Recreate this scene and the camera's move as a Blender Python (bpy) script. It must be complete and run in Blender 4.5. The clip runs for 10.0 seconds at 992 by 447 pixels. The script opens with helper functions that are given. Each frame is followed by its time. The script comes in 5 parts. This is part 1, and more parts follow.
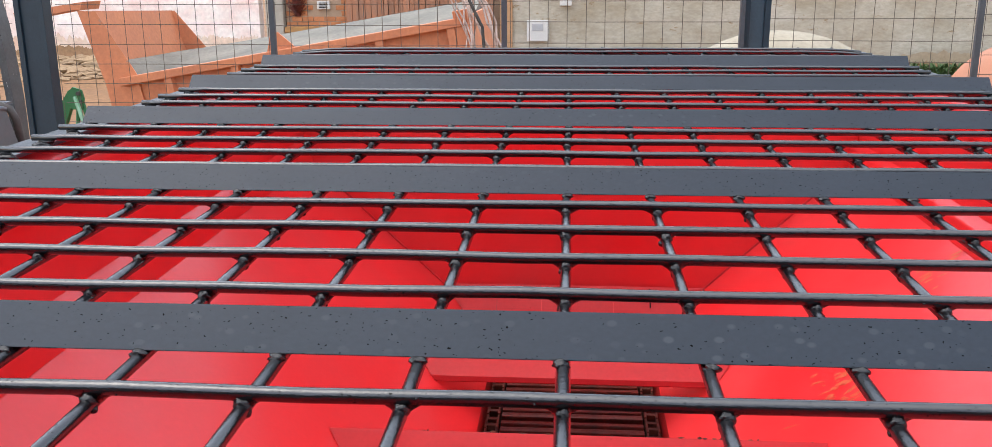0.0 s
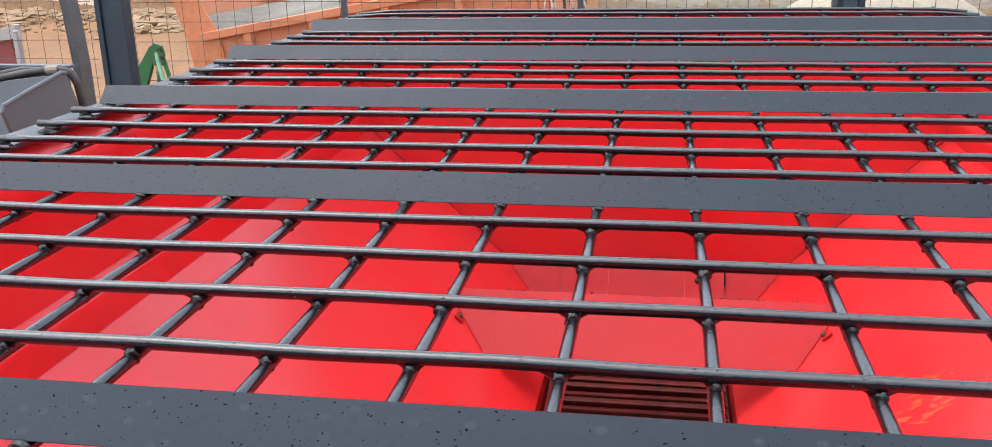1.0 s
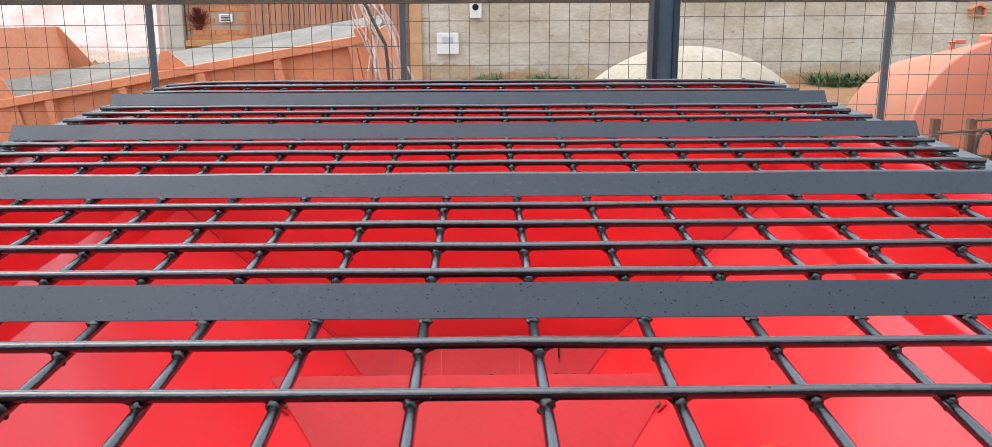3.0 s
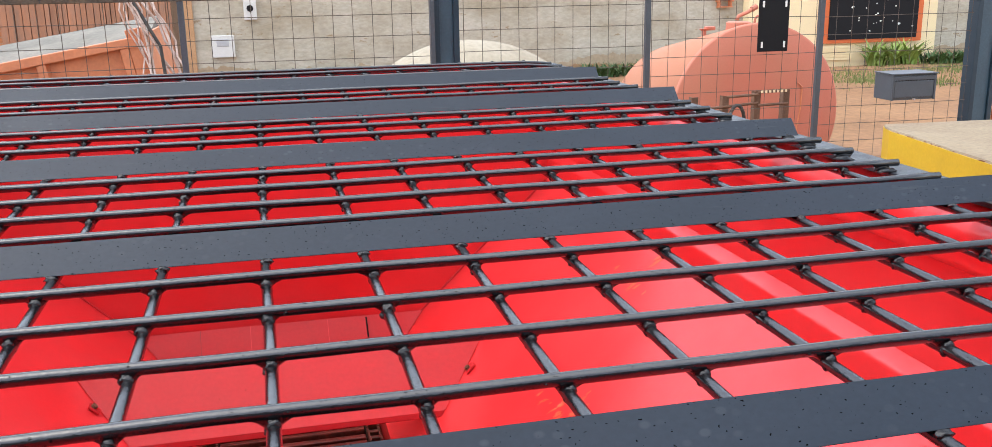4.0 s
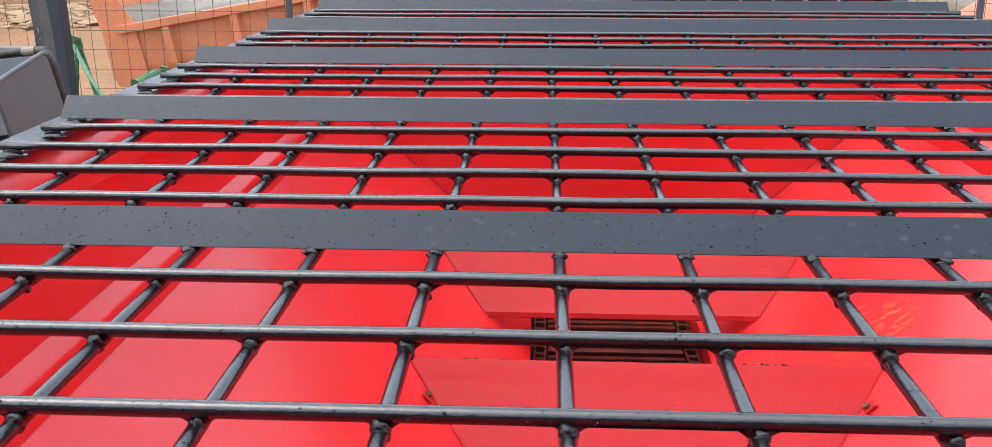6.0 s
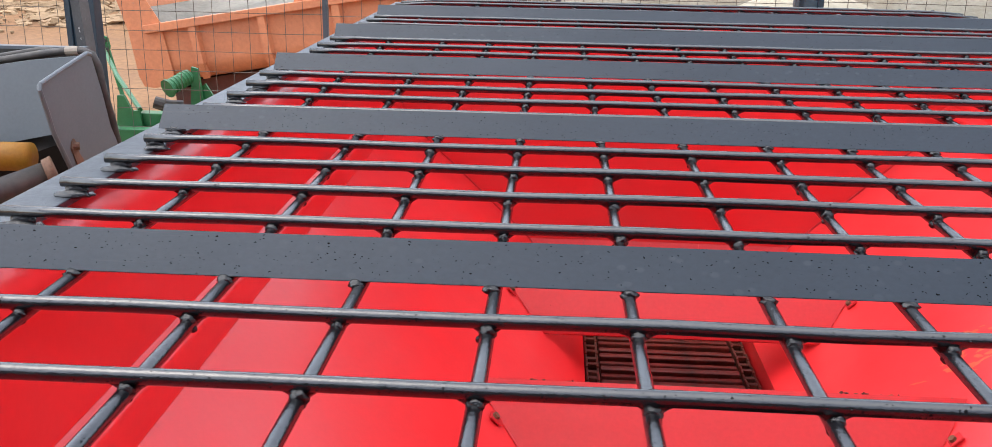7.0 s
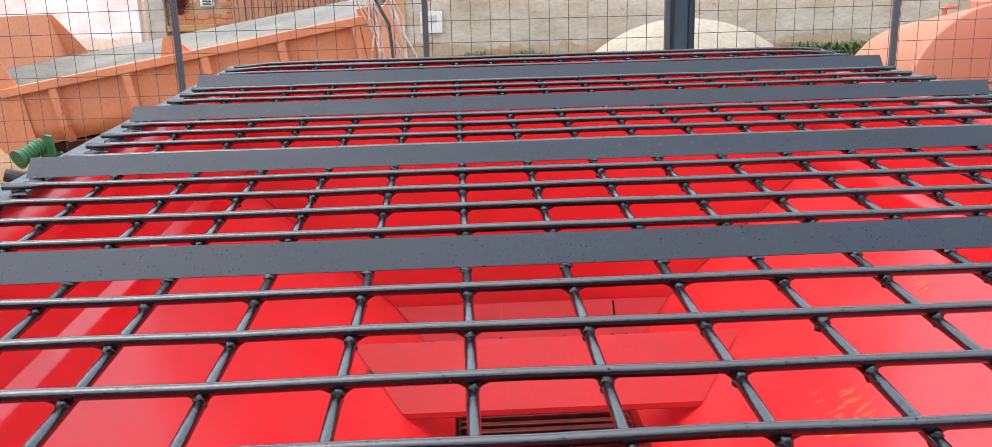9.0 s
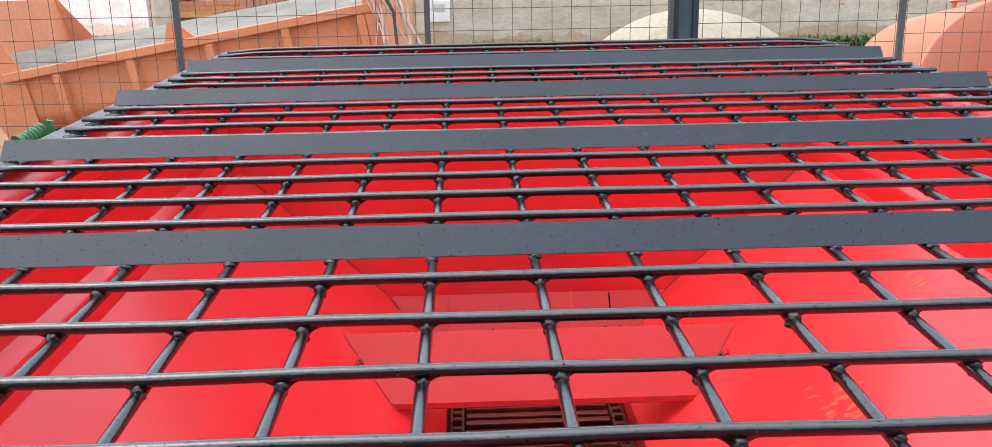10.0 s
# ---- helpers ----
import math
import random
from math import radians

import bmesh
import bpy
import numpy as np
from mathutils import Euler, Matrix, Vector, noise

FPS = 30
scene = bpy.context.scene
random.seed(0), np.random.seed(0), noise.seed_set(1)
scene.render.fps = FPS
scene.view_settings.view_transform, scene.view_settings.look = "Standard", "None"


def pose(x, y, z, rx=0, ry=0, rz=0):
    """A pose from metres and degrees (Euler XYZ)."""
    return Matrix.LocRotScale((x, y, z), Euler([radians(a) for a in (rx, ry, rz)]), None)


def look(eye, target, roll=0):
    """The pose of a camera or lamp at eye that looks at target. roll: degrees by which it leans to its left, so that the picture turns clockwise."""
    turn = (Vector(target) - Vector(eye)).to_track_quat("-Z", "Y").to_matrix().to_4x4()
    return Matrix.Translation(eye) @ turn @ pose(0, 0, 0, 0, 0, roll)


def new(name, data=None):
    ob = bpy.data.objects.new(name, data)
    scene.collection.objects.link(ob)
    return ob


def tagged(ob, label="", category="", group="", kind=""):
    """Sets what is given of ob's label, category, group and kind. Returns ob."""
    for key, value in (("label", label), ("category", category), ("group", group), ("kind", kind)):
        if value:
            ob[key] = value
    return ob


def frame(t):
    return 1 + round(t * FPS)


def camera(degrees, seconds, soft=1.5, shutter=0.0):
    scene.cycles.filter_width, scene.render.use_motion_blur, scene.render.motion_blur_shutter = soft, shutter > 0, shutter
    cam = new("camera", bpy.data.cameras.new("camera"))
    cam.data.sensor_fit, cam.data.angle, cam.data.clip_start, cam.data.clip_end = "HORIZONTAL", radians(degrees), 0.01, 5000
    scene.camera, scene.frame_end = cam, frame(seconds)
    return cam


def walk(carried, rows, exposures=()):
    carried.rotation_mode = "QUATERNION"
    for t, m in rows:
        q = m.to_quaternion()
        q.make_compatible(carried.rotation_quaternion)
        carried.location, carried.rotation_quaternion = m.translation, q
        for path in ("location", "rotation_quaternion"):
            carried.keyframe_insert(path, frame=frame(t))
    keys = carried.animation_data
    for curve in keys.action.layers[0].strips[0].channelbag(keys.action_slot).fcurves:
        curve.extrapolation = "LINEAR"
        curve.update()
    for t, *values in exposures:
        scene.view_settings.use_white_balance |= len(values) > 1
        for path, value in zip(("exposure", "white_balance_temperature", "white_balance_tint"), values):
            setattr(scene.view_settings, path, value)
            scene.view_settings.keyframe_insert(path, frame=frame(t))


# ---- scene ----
cam = camera(54.3, 10.0, soft=0.5)
# seconds, eye, target, roll
PATH = [
    (0, (0.002, 0.162, 0.26), (-0.146, 2.088, -0.258), -0.3),
    (0.5, (0.028, 0.279, 0.258), (-0.136, 2.183, -0.331), -1.1),
    (1, (0.059, 0.339, 0.284), (-0.265, 2.214, -0.331), -1.2),
    (1.5, (0.067, 0.334, 0.298), (-0.334, 2.197, -0.308), -1.5),
    (2, (0.075, 0.357, 0.3), (-0.347, 2.223, -0.284), -1.2),
    (2.5, (0.06, 0.408, 0.298), (-0.256, 2.312, -0.227), -0.9),
    (3, (0.056, 0.449, 0.301), (0.078, 2.386, -0.2), -0.2),
    (3.2, (0.058, 0.448, 0.299), (0.256, 2.376, -0.195), -0.5),
    (4.3, (-0.026, 0.257, 0.262), (0.435, 2.133, -0.257), -0.7),
    (4.5, (-0.052, 0.227, 0.256), (0.403, 2.097, -0.29), -0.1),
    (5, (-0.108, 0.151, 0.249), (0.167, 2.034, -0.365), 0.1),
    (5.5, (-0.138, 0.071, 0.257), (-0.079, 1.973, -0.36), -0.1),
    (6, (-0.217, 0.052, 0.255), (-0.307, 1.954, -0.358), -0.0),
    (6.2, (-0.254, 0.058, 0.254), (-0.366, 1.958, -0.36), 0.2),
    (7.3, (-0.374, 0.147, 0.254), (-0.475, 2.052, -0.345), 1.2),
    (7.5, (-0.369, 0.165, 0.273), (-0.457, 2.072, -0.326), 0.8),
    (8, (-0.33, 0.237, 0.29), (-0.332, 2.148, -0.298), -1.0),
    (8.5, (-0.274, 0.306, 0.303), (-0.236, 2.218, -0.282), -1.6),
    (9, (-0.205, 0.349, 0.305), (-0.131, 2.272, -0.239), -1.5),
    (9.5, (-0.179, 0.365, 0.294), (-0.112, 2.291, -0.241), -1.3),
    (10, (-0.164, 0.375, 0.295), (-0.107, 2.293, -0.268), -1.0),
]
walk(cam, [(t, look(eye, target, roll)) for t, eye, target, roll in PATH], [(0.0, 1.56), (0.6, 1.68), (1.5, 1.76), (4.5, 1.74), (8.0, 1.81), (10.0, 1.78)])

# ---------------------------------------------------------------- sky and light
world = bpy.data.worlds.new("overcast_sky")
scene.world = world
world.use_nodes = True
wn, wl = world.node_tree.nodes, world.node_tree.links
sky = wn.new("ShaderNodeTexSky")
sky.sky_type, sky.sun_disc = "NISHITA", False
sky.sun_elevation, sky.sun_rotation = radians(66), radians(270)
sky.air_density, sky.dust_density, sky.ozone_density = 1.0, 2.0, 1.0
cloud = wn.new("ShaderNodeHueSaturation")
cloud.inputs["Saturation"].default_value = 0.5
wl.new(sky.outputs[0], cloud.inputs["Color"])
wl.new(cloud.outputs[0], wn["Background"].inputs[0])
wn["Background"].inputs[1].default_value = 0.165

sun = new("sun", bpy.data.lights.new("sun", "SUN"))
sun.data.energy, sun.data.angle, sun.data.color = 0.35, radians(60), (1.0, 0.98, 0.95)
sun.matrix_world = look((0.8, -0.3, 5.0), (0, 0, 0))


# ---------------------------------------------------------------- materials
def material(name, base, rough=0.5, metal=0.0, second=None, scale=6.0, mix=0.5, grain=0.12, grain_scale=90.0,
             bump=0.0, bump_scale=200.0, specks=None, speck_scale=120.0, speck_size=0.18, coat=0.0,
             stretch=(1, 1, 1), rough_var=0.1, rusty=None, rust_amount=0.0, spec=0.5, island=0.0, speck_share=0.53,
             marks=None, mark_scale=48.0, scuffs=None, scuff_stretch=(3, 60, 60), coat_rough=0.08):
    """A painted, rusted, plastered or earthy surface: base colour, a second colour in soft patches, fine grain,
    optional specks and rust spots, with relief and uneven gloss."""
    m = bpy.data.materials.new(name)
    m.use_nodes = True
    n, l = m.node_tree.nodes, m.node_tree.links
    b = n["Principled BSDF"]
    tc = n.new("ShaderNodeTexCoord")
    mp = n.new("ShaderNodeMapping")
    mp.inputs["Scale"].default_value = stretch
    l.new(tc.outputs["Object"], mp.inputs["Vector"])

    def noise_tex(s, detail=4.0, ruff=0.6):
        t = n.new("ShaderNodeTexNoise")
        t.inputs["Scale"].default_value, t.inputs["Detail"].default_value, t.inputs["Roughness"].default_value = s, detail, ruff
        l.new(mp.outputs[0], t.inputs["Vector"])
        return t.outputs["Fac"]

    def ramp(fac, lo, hi):
        r = n.new("ShaderNodeMapRange")
        r.inputs["From Min"].default_value, r.inputs["From Max"].default_value = lo, hi
        l.new(fac, r.inputs["Value"])
        return r.outputs[0]

    def blend(fac, a, c, mode="MIX"):
        x = n.new("ShaderNodeMix")
        x.data_type, x.blend_type = "RGBA", mode
        if isinstance(fac, float):
            x.inputs[0].default_value = fac
        else:
            l.new(fac, x.inputs[0])
        for sock, v in ((x.inputs[6], a), (x.inputs[7], c)):
            if isinstance(v, tuple):
                sock.default_value = (*v, 1)
            else:
                l.new(v, sock)
        return x.outputs[2]

    def times(fac, k):
        x = n.new("ShaderNodeMath")
        x.operation = "MULTIPLY"
        x.inputs[1].default_value = k
        l.new(fac, x.inputs[0])
        return x.outputs[0]

    big = noise_tex(scale)
    colour = blend(times(ramp(big, 0.35, 0.7), mix), base, second or tuple(c * 0.8 for c in base))
    fine = noise_tex(grain_scale, 2.0)
    lum = ramp(fine, 0.25, 0.75)
    dark = blend(1.0, colour, tuple([1 - grain] * 3), "MULTIPLY")
    light = blend(1.0, colour, tuple([1 + grain] * 3), "MULTIPLY")
    colour = blend(lum, dark, light)
    if island:
        geo = n.new("ShaderNodeNewGeometry")
        info = n.new("ShaderNodeObjectInfo")
        both = n.new("ShaderNodeMath")
        both.operation = "ADD"
        l.new(geo.outputs["Random Per Island"], both.inputs[0])
        l.new(info.outputs["Random"], both.inputs[1])
        k = ramp(both.outputs[0], 0.0, 2.0)
        colour = blend(k, blend(1.0, colour, tuple([1 - island] * 3), "MULTIPLY"), blend(1.0, colour, tuple([1 + island] * 3), "MULTIPLY"))
    if rusty:
        colour = blend(ramp(noise_tex(scale * 3.1, 8.0, 0.75), 0.72 - rust_amount, 0.76 - rust_amount), colour, rusty)
    if specks:
        v = n.new("ShaderNodeTexVoronoi")
        v.inputs["Scale"].default_value = speck_scale
        # bent coordinates give the specks uneven outlines
        wob = n.new("ShaderNodeTexNoise")
        wob.inputs["Scale"].default_value, wob.inputs["Detail"].default_value = speck_scale * 1.3, 1.0
        l.new(mp.outputs[0], wob.inputs["Vector"])
        bend = n.new("ShaderNodeVectorMath")
        bend.operation = "MULTIPLY_ADD"
        bend.inputs[1].default_value = [0.9 / speck_scale] * 3
        l.new(wob.outputs["Color"], bend.inputs[0])
        l.new(mp.outputs[0], bend.inputs[2])
        l.new(bend.outputs[0], v.inputs["Vector"])
        cell = n.new("ShaderNodeSeparateColor")
        l.new(v.outputs["Color"], cell.inputs[0])
        vary = n.new("ShaderNodeMath")
        vary.operation = "DIVIDE"
        l.new(v.outputs["Distance"], vary.inputs[0])
        l.new(ramp(cell.outputs[0], -0.45, 0.75), vary.inputs[1])
        near_c = ramp(vary.outputs[0], speck_size * 1.1, speck_size * 0.75)
        some = ramp(noise_tex(speck_scale * 0.23, 3.0), speck_share, speck_share + 0.03)
        x = n.new("ShaderNodeMath")
        x.operation = "MULTIPLY"
        l.new(near_c, x.inputs[0])
        l.new(some, x.inputs[1])
        colour = blend(x.outputs[0], colour, specks)
        pit = n.new("ShaderNodeMapRange")
        pit.inputs["To Min"].default_value, pit.inputs["To Max"].default_value = spec, spec * 0.1
        l.new(x.outputs[0], pit.inputs["Value"])
        l.new(pit.outputs[0], b.inputs["Specular IOR Level"])
    if marks:
        # dried water marks: soft round blotches, gathered in patches
        v = n.new("ShaderNodeTexVoronoi")
        v.feature, v.inputs["Scale"].default_value = "SMOOTH_F1", mark_scale
        v.inputs["Smoothness"].default_value = 0.15
        l.new(mp.outputs[0], v.inputs["Vector"])
        cell = n.new("ShaderNodeSeparateColor")
        l.new(v.outputs["Color"], cell.inputs[0])
        spot = n.new("ShaderNodeMath")
        spot.operation = "MULTIPLY"
        l.new(ramp(v.outputs["Distance"], 0.36, 0.22), spot.inputs[0])
        l.new(ramp(cell.outputs[1], 0.45, 0.9), spot.inputs[1])
        where = n.new("ShaderNodeMath")
        where.operation = "MULTIPLY"
        l.new(spot.outputs[0], where.inputs[0])
        l.new(ramp(noise_tex(1.6, 2.0), 0.44, 0.58), where.inputs[1])
        colour = blend(where.outputs[0], colour, marks)
    if scuffs:
        # thin pale rub marks along the length
        sm = n.new("ShaderNodeMapping")
        sm.inputs["Scale"].default_value = scuff_stretch
        l.new(tc.outputs["Object"], sm.inputs["Vector"])
        st = n.new("ShaderNodeTexNoise")
        st.inputs["Scale"].default_value, st.inputs["Detail"].default_value, st.inputs["Roughness"].default_value = 3.0, 6.0, 0.7
        l.new(sm.outputs[0], st.inputs["Vector"])
        rub = n.new("ShaderNodeMath")
        rub.operation = "MULTIPLY"
        l.new(ramp(st.outputs["Fac"], 0.60, 0.72), rub.inputs[0])
        l.new(ramp(noise_tex(2.3, 3.0), 0.52, 0.66), rub.inputs[1])
        colour = blend(rub.outputs[0], colour, scuffs)
    l.new(colour, b.inputs["Base Color"])
    r = n.new("ShaderNodeMapRange")
    r.inputs["To Min"].default_value, r.inputs["To Max"].default_value = max(0.03, rough - rough_var), min(1.0, rough + rough_var)
    l.new(noise_tex(scale * 2.3), r.inputs["Value"])
    l.new(r.outputs[0], b.inputs["Roughness"])
    b.inputs["Metallic"].default_value = metal
    b.inputs["Coat Weight"].default_value = coat
    b.inputs["Coat Roughness"].default_value = coat_rough
    b.inputs["Specular IOR Level"].default_value = spec
    if bump:
        bp = n.new("ShaderNodeBump")
        bp.inputs["Strength"].default_value, bp.inputs["Distance"].default_value = bump, 0.004
        l.new(noise_tex(bump_scale, 5.0), bp.inputs["Height"])
        l.new(bp.outputs[0], b.inputs["Normal"])
    return m


RED = material("red_gloss_paint", (0.84, 0.023, 0.027), 0.34, second=(0.79, 0.054, 0.057), scale=2.6, mix=0.8, grain=0.02,
               bump=0.03, bump_scale=45, rough_var=0.10, coat=0.75, coat_rough=0.2)
RED_SCUFFED = material("scuffed_red_paint", (0.55, 0.020, 0.025), 0.55, second=(0.47, 0.028, 0.030), scale=5, mix=0.6, grain=0.05,
                       bump=0.05, bump_scale=90, coat=0.08, spec=0.24, specks=(0.30, 0.03, 0.02), speck_scale=55, speck_size=0.10, speck_share=0.60)
BLACK = material("satin_black_paint", (0.0110, 0.0187, 0.0295), 0.42, second=(0.0160, 0.0245, 0.0375), scale=5, mix=0.8, grain=0.1,
                 grain_scale=260, bump=0.03, bump_scale=200, specks=(0.0015, 0.0015, 0.002), speck_scale=260, speck_size=0.175, rough_var=0.08, stretch=(0.75, 1.1, 1.1),
                 speck_share=0.42, spec=0.32, marks=(0.030, 0.039, 0.050), mark_scale=105, scuffs=(0.055, 0.058, 0.06))
BLACK_ROD = material("black_painted_rod", (0.0042, 0.0048, 0.0060), 0.18, second=(0.0075, 0.0084, 0.0102), scale=30, mix=0.6, grain=0.25,
                     grain_scale=300, bump=0.13, bump_scale=230, specks=(0.0006, 0.0006, 0.0006), speck_scale=270, speck_size=0.22, speck_share=0.42, rough_var=0.09, spec=0.98)
WELD = material("painted_weld", (0.0015, 0.0015, 0.002), 0.13, second=(0.004, 0.004, 0.005), scale=130, mix=0.8, grain=0.3,
                grain_scale=420, bump=0.40, bump_scale=300, spec=0.5, rusty=(0.17, 0.11, 0.025), rust_amount=0.045)
RIM_WELD = material("painted_rim_weld", (0.004, 0.0045, 0.006), 0.16, second=(0.010, 0.011, 0.013), scale=90, mix=0.9, grain=0.25, grain_scale=300, bump=0.4, bump_scale=260)
RIM = material("grey_black_rim_paint", (0.014, 0.018, 0.024), 0.40, second=(0.032, 0.037, 0.044), scale=14, mix=0.8, grain=0.2, grain_scale=240, bump=0.15,
               bump_scale=180, rough_var=0.14, specks=(0.004, 0.004, 0.005), speck_scale=190, speck_size=0.2, speck_share=0.5, spec=0.4)
GRIME = material("oily_red_brown_steel", (0.15, 0.024, 0.016), 0.4, second=(0.035, 0.012, 0.008), scale=24, mix=0.8, grain=0.3,
                 bump=0.4, bump_scale=160, rusty=(0.10, 0.05, 0.02), rust_amount=0.1)
CHAIN = material("greasy_chain", (0.05, 0.022, 0.014), 0.4, second=(0.16, 0.04, 0.025), scale=40, mix=0.8, bump=0.4)
# near black: the tray's colour, and painted shade in gaps and cavities
DARK = material("near_black_tray_and_shade", (0.009, 0.006, 0.005), 0.8, mix=0.4, spec=0.12)
RUST_BOLT = material("rusty_bolt", (0.20, 0.08, 0.035), 0.7, second=(0.10, 0.05, 0.03), scale=60, mix=0.9, bump=0.5)
OCHRE = material("ochre_overspray", (0.66, 0.13, 0.045), 0.5, second=(0.68, 0.07, 0.035), scale=50, mix=0.9)
COLUMN = material("blue_grey_column_paint", (0.011, 0.028, 0.045), 0.42, second=(0.016, 0.036, 0.054), scale=5, mix=0.8, grain=0.12, bump=0.06,
                  specks=(0.09, 0.10, 0.11), speck_scale=30, speck_size=0.05)
# lighter copy of COLUMN: the light on a column's web put into its colour
COLUMN_LIT = material("lit_blue_grey_column_paint", (0.046, 0.085, 0.115), 0.42, second=(0.036, 0.060, 0.082), scale=5, mix=0.8, grain=0.1, bump=0.06)
FENCE = material("grey_blue_fence_paint", (0.065, 0.075, 0.09), 0.45, second=(0.05, 0.055, 0.06), scale=8, mix=0.7)
RAIL = material("mossy_rusty_rail", (0.048, 0.043, 0.036), 0.7, second=(0.10, 0.065, 0.035), scale=9, mix=0.9, grain=0.3, bump=0.3, rusty=(0.03, 0.03, 0.03), rust_amount=0.12)
WIRE = material("brown_rusted_wire", (0.105, 0.078, 0.058), 0.7, second=(0.06, 0.048, 0.040), scale=12, mix=0.8)
DIRT = material("red_brown_earth", (0.265, 0.142, 0.066), 0.95, second=(0.19, 0.098, 0.046), scale=0.7, mix=0.9, grain=0.22, grain_scale=14,
                bump=0.8, bump_scale=9, rough_var=0.04)
WALL_GREY = material("rough_grey_render", (0.345, 0.298, 0.215), 0.92, second=(0.49, 0.455, 0.375), scale=1.1, mix=0.9, grain=0.15, grain_scale=13,
                     bump=0.9, bump_scale=14, stretch=(1, 1, 2.2), rough_var=0.05, rusty=(0.29, 0.215, 0.13), rust_amount=0.105)
WALL_WHITE = material("peeling_pink_white_plaster", (0.90, 0.86, 0.80), 0.9, second=(0.74, 0.46, 0.41), scale=1.6, mix=0.72, grain=0.1, grain_scale=16,
                      bump=0.5, bump_scale=12, rusty=(0.58, 0.47, 0.42), rust_amount=0.06)
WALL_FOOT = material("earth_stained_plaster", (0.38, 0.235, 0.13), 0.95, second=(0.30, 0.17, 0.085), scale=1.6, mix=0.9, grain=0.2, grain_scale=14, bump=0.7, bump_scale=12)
BLOCKER = material("dark_blocker_wall", (0.055, 0.052, 0.05), 0.9, second=(0.04, 0.037, 0.035), scale=0.8, mix=0.9, grain=0.15, grain_scale=20, bump=0.3, bump_scale=20)
WALL_STAIN = material("pale_ochre_stain", (0.74, 0.60, 0.48), 0.95, second=(0.70, 0.48, 0.36), scale=3.0, mix=0.9, grain=0.14, grain_scale=16, bump=0.4, bump_scale=12)
BRICK = material("orange_clay_brick", (0.50, 0.19, 0.075), 0.9, second=(0.36, 0.15, 0.07), scale=3, mix=0.8, grain=0.15, grain_scale=40, bump=0.4, island=0.22)
SPLASH = material("pale_earth_splash", (0.375, 0.300, 0.205), 0.95, second=(0.345, 0.255, 0.16), scale=3, mix=0.9, grain=0.16, grain_scale=16, bump=0.6, bump_scale=14)
PIER = material("sandy_orange_brick", (0.50, 0.30, 0.16), 0.9, second=(0.40, 0.22, 0.11), scale=4, mix=0.9, grain=0.15, bump=0.4)
MORTAR = material("grey_mortar", (0.40, 0.29, 0.20), 0.95, second=(0.30, 0.20, 0.13), scale=2.5, mix=0.8)
CONCRETE = material("grey_concrete", (0.42, 0.38, 0.32), 0.9, second=(0.30, 0.27, 0.22), scale=4, mix=0.8, grain=0.15, bump=0.5, bump_scale=40)
DUMP = material("faded_orange_paint", (0.60, 0.215, 0.095), 0.6, second=(0.50, 0.178, 0.085), scale=2.4, mix=0.9, grain=0.1, grain_scale=30,
                bump=0.15, bump_scale=30, rusty=(0.36, 0.20, 0.145), rust_amount=0.075, specks=(0.16, 0.06, 0.035), speck_scale=11, speck_size=0.07, speck_share=0.56)
DUMP_IN = material("worn_grey_steel", (0.215, 0.200, 0.165), 0.95, second=(0.125, 0.118, 0.098), scale=2.2, mix=0.9, grain=0.16, grain_scale=25,
                   bump=0.2, bump_scale=30, rusty=(0.16, 0.10, 0.06), rust_amount=-0.02)
CHASSIS = material("dark_rust_chassis", (0.17, 0.045, 0.03), 0.7, second=(0.07, 0.035, 0.03), scale=4, mix=0.9, bump=0.3)
TYRE = material("black_rubber", (0.02, 0.02, 0.022), 0.75, second=(0.05, 0.04, 0.035), scale=6, mix=0.6)
DOME = material("cream_concrete", (0.335, 0.295, 0.220), 0.9, second=(0.275, 0.235, 0.165), scale=2.0, mix=0.9, grain=0.14, grain_scale=20, bump=0.5, bump_scale=25, specks=(0.14, 0.10, 0.06), speck_scale=7, speck_size=0.07)
# one tank, two tones: end plate raised, shell lowered to offset the light
TANK = material("red_oxide_tank_paint", (0.51, 0.150, 0.092), 0.55, second=(0.47, 0.175, 0.105), scale=1.6, mix=0.9, grain=0.05, bump=0.1, bump_scale=12,
                rusty=(0.36, 0.13, 0.08), rust_amount=-0.03)
TANK_SIDE = material("tank_shell_paint", (0.40, 0.175, 0.10), 0.65, second=(0.37, 0.14, 0.072), scale=1.6, mix=0.9, grain=0.06, bump=0.1, bump_scale=12)
PLATE_BLACK = material("black_sheet", (0.007, 0.007, 0.009), 0.5, second=(0.010, 0.010, 0.012), scale=5, spec=0.2)
SLOT_WHITE = material("white_slot", (0.75, 0.75, 0.72), 0.6)
MAILBOX = material("grey_mailbox_paint", (0.068, 0.080, 0.096), 0.4, second=(0.055, 0.064, 0.076), scale=9, mix=0.6, grain=0.06)
RACK = material("rusty_angle_iron", (0.12, 0.065, 0.04), 0.8, second=(0.20, 0.10, 0.055), scale=12, mix=0.8, grain=0.2, bump=0.4)
CREAM = material("cream_wall_paint", (0.80, 0.66, 0.40), 0.85, second=(0.72, 0.59, 0.36), scale=1.2, mix=0.7, grain=0.06, bump=0.2, bump_scale=30)
ORANGE = material("orange_frame_paint", (0.62, 0.13, 0.03), 0.5, second=(0.50, 0.11, 0.03), scale=6, mix=0.6)
YELLOW = material("yellow_machine_paint", (0.58, 0.37, 0.018), 0.42, second=(0.46, 0.31, 0.02), scale=5, mix=0.7, grain=0.05, bump=0.06)
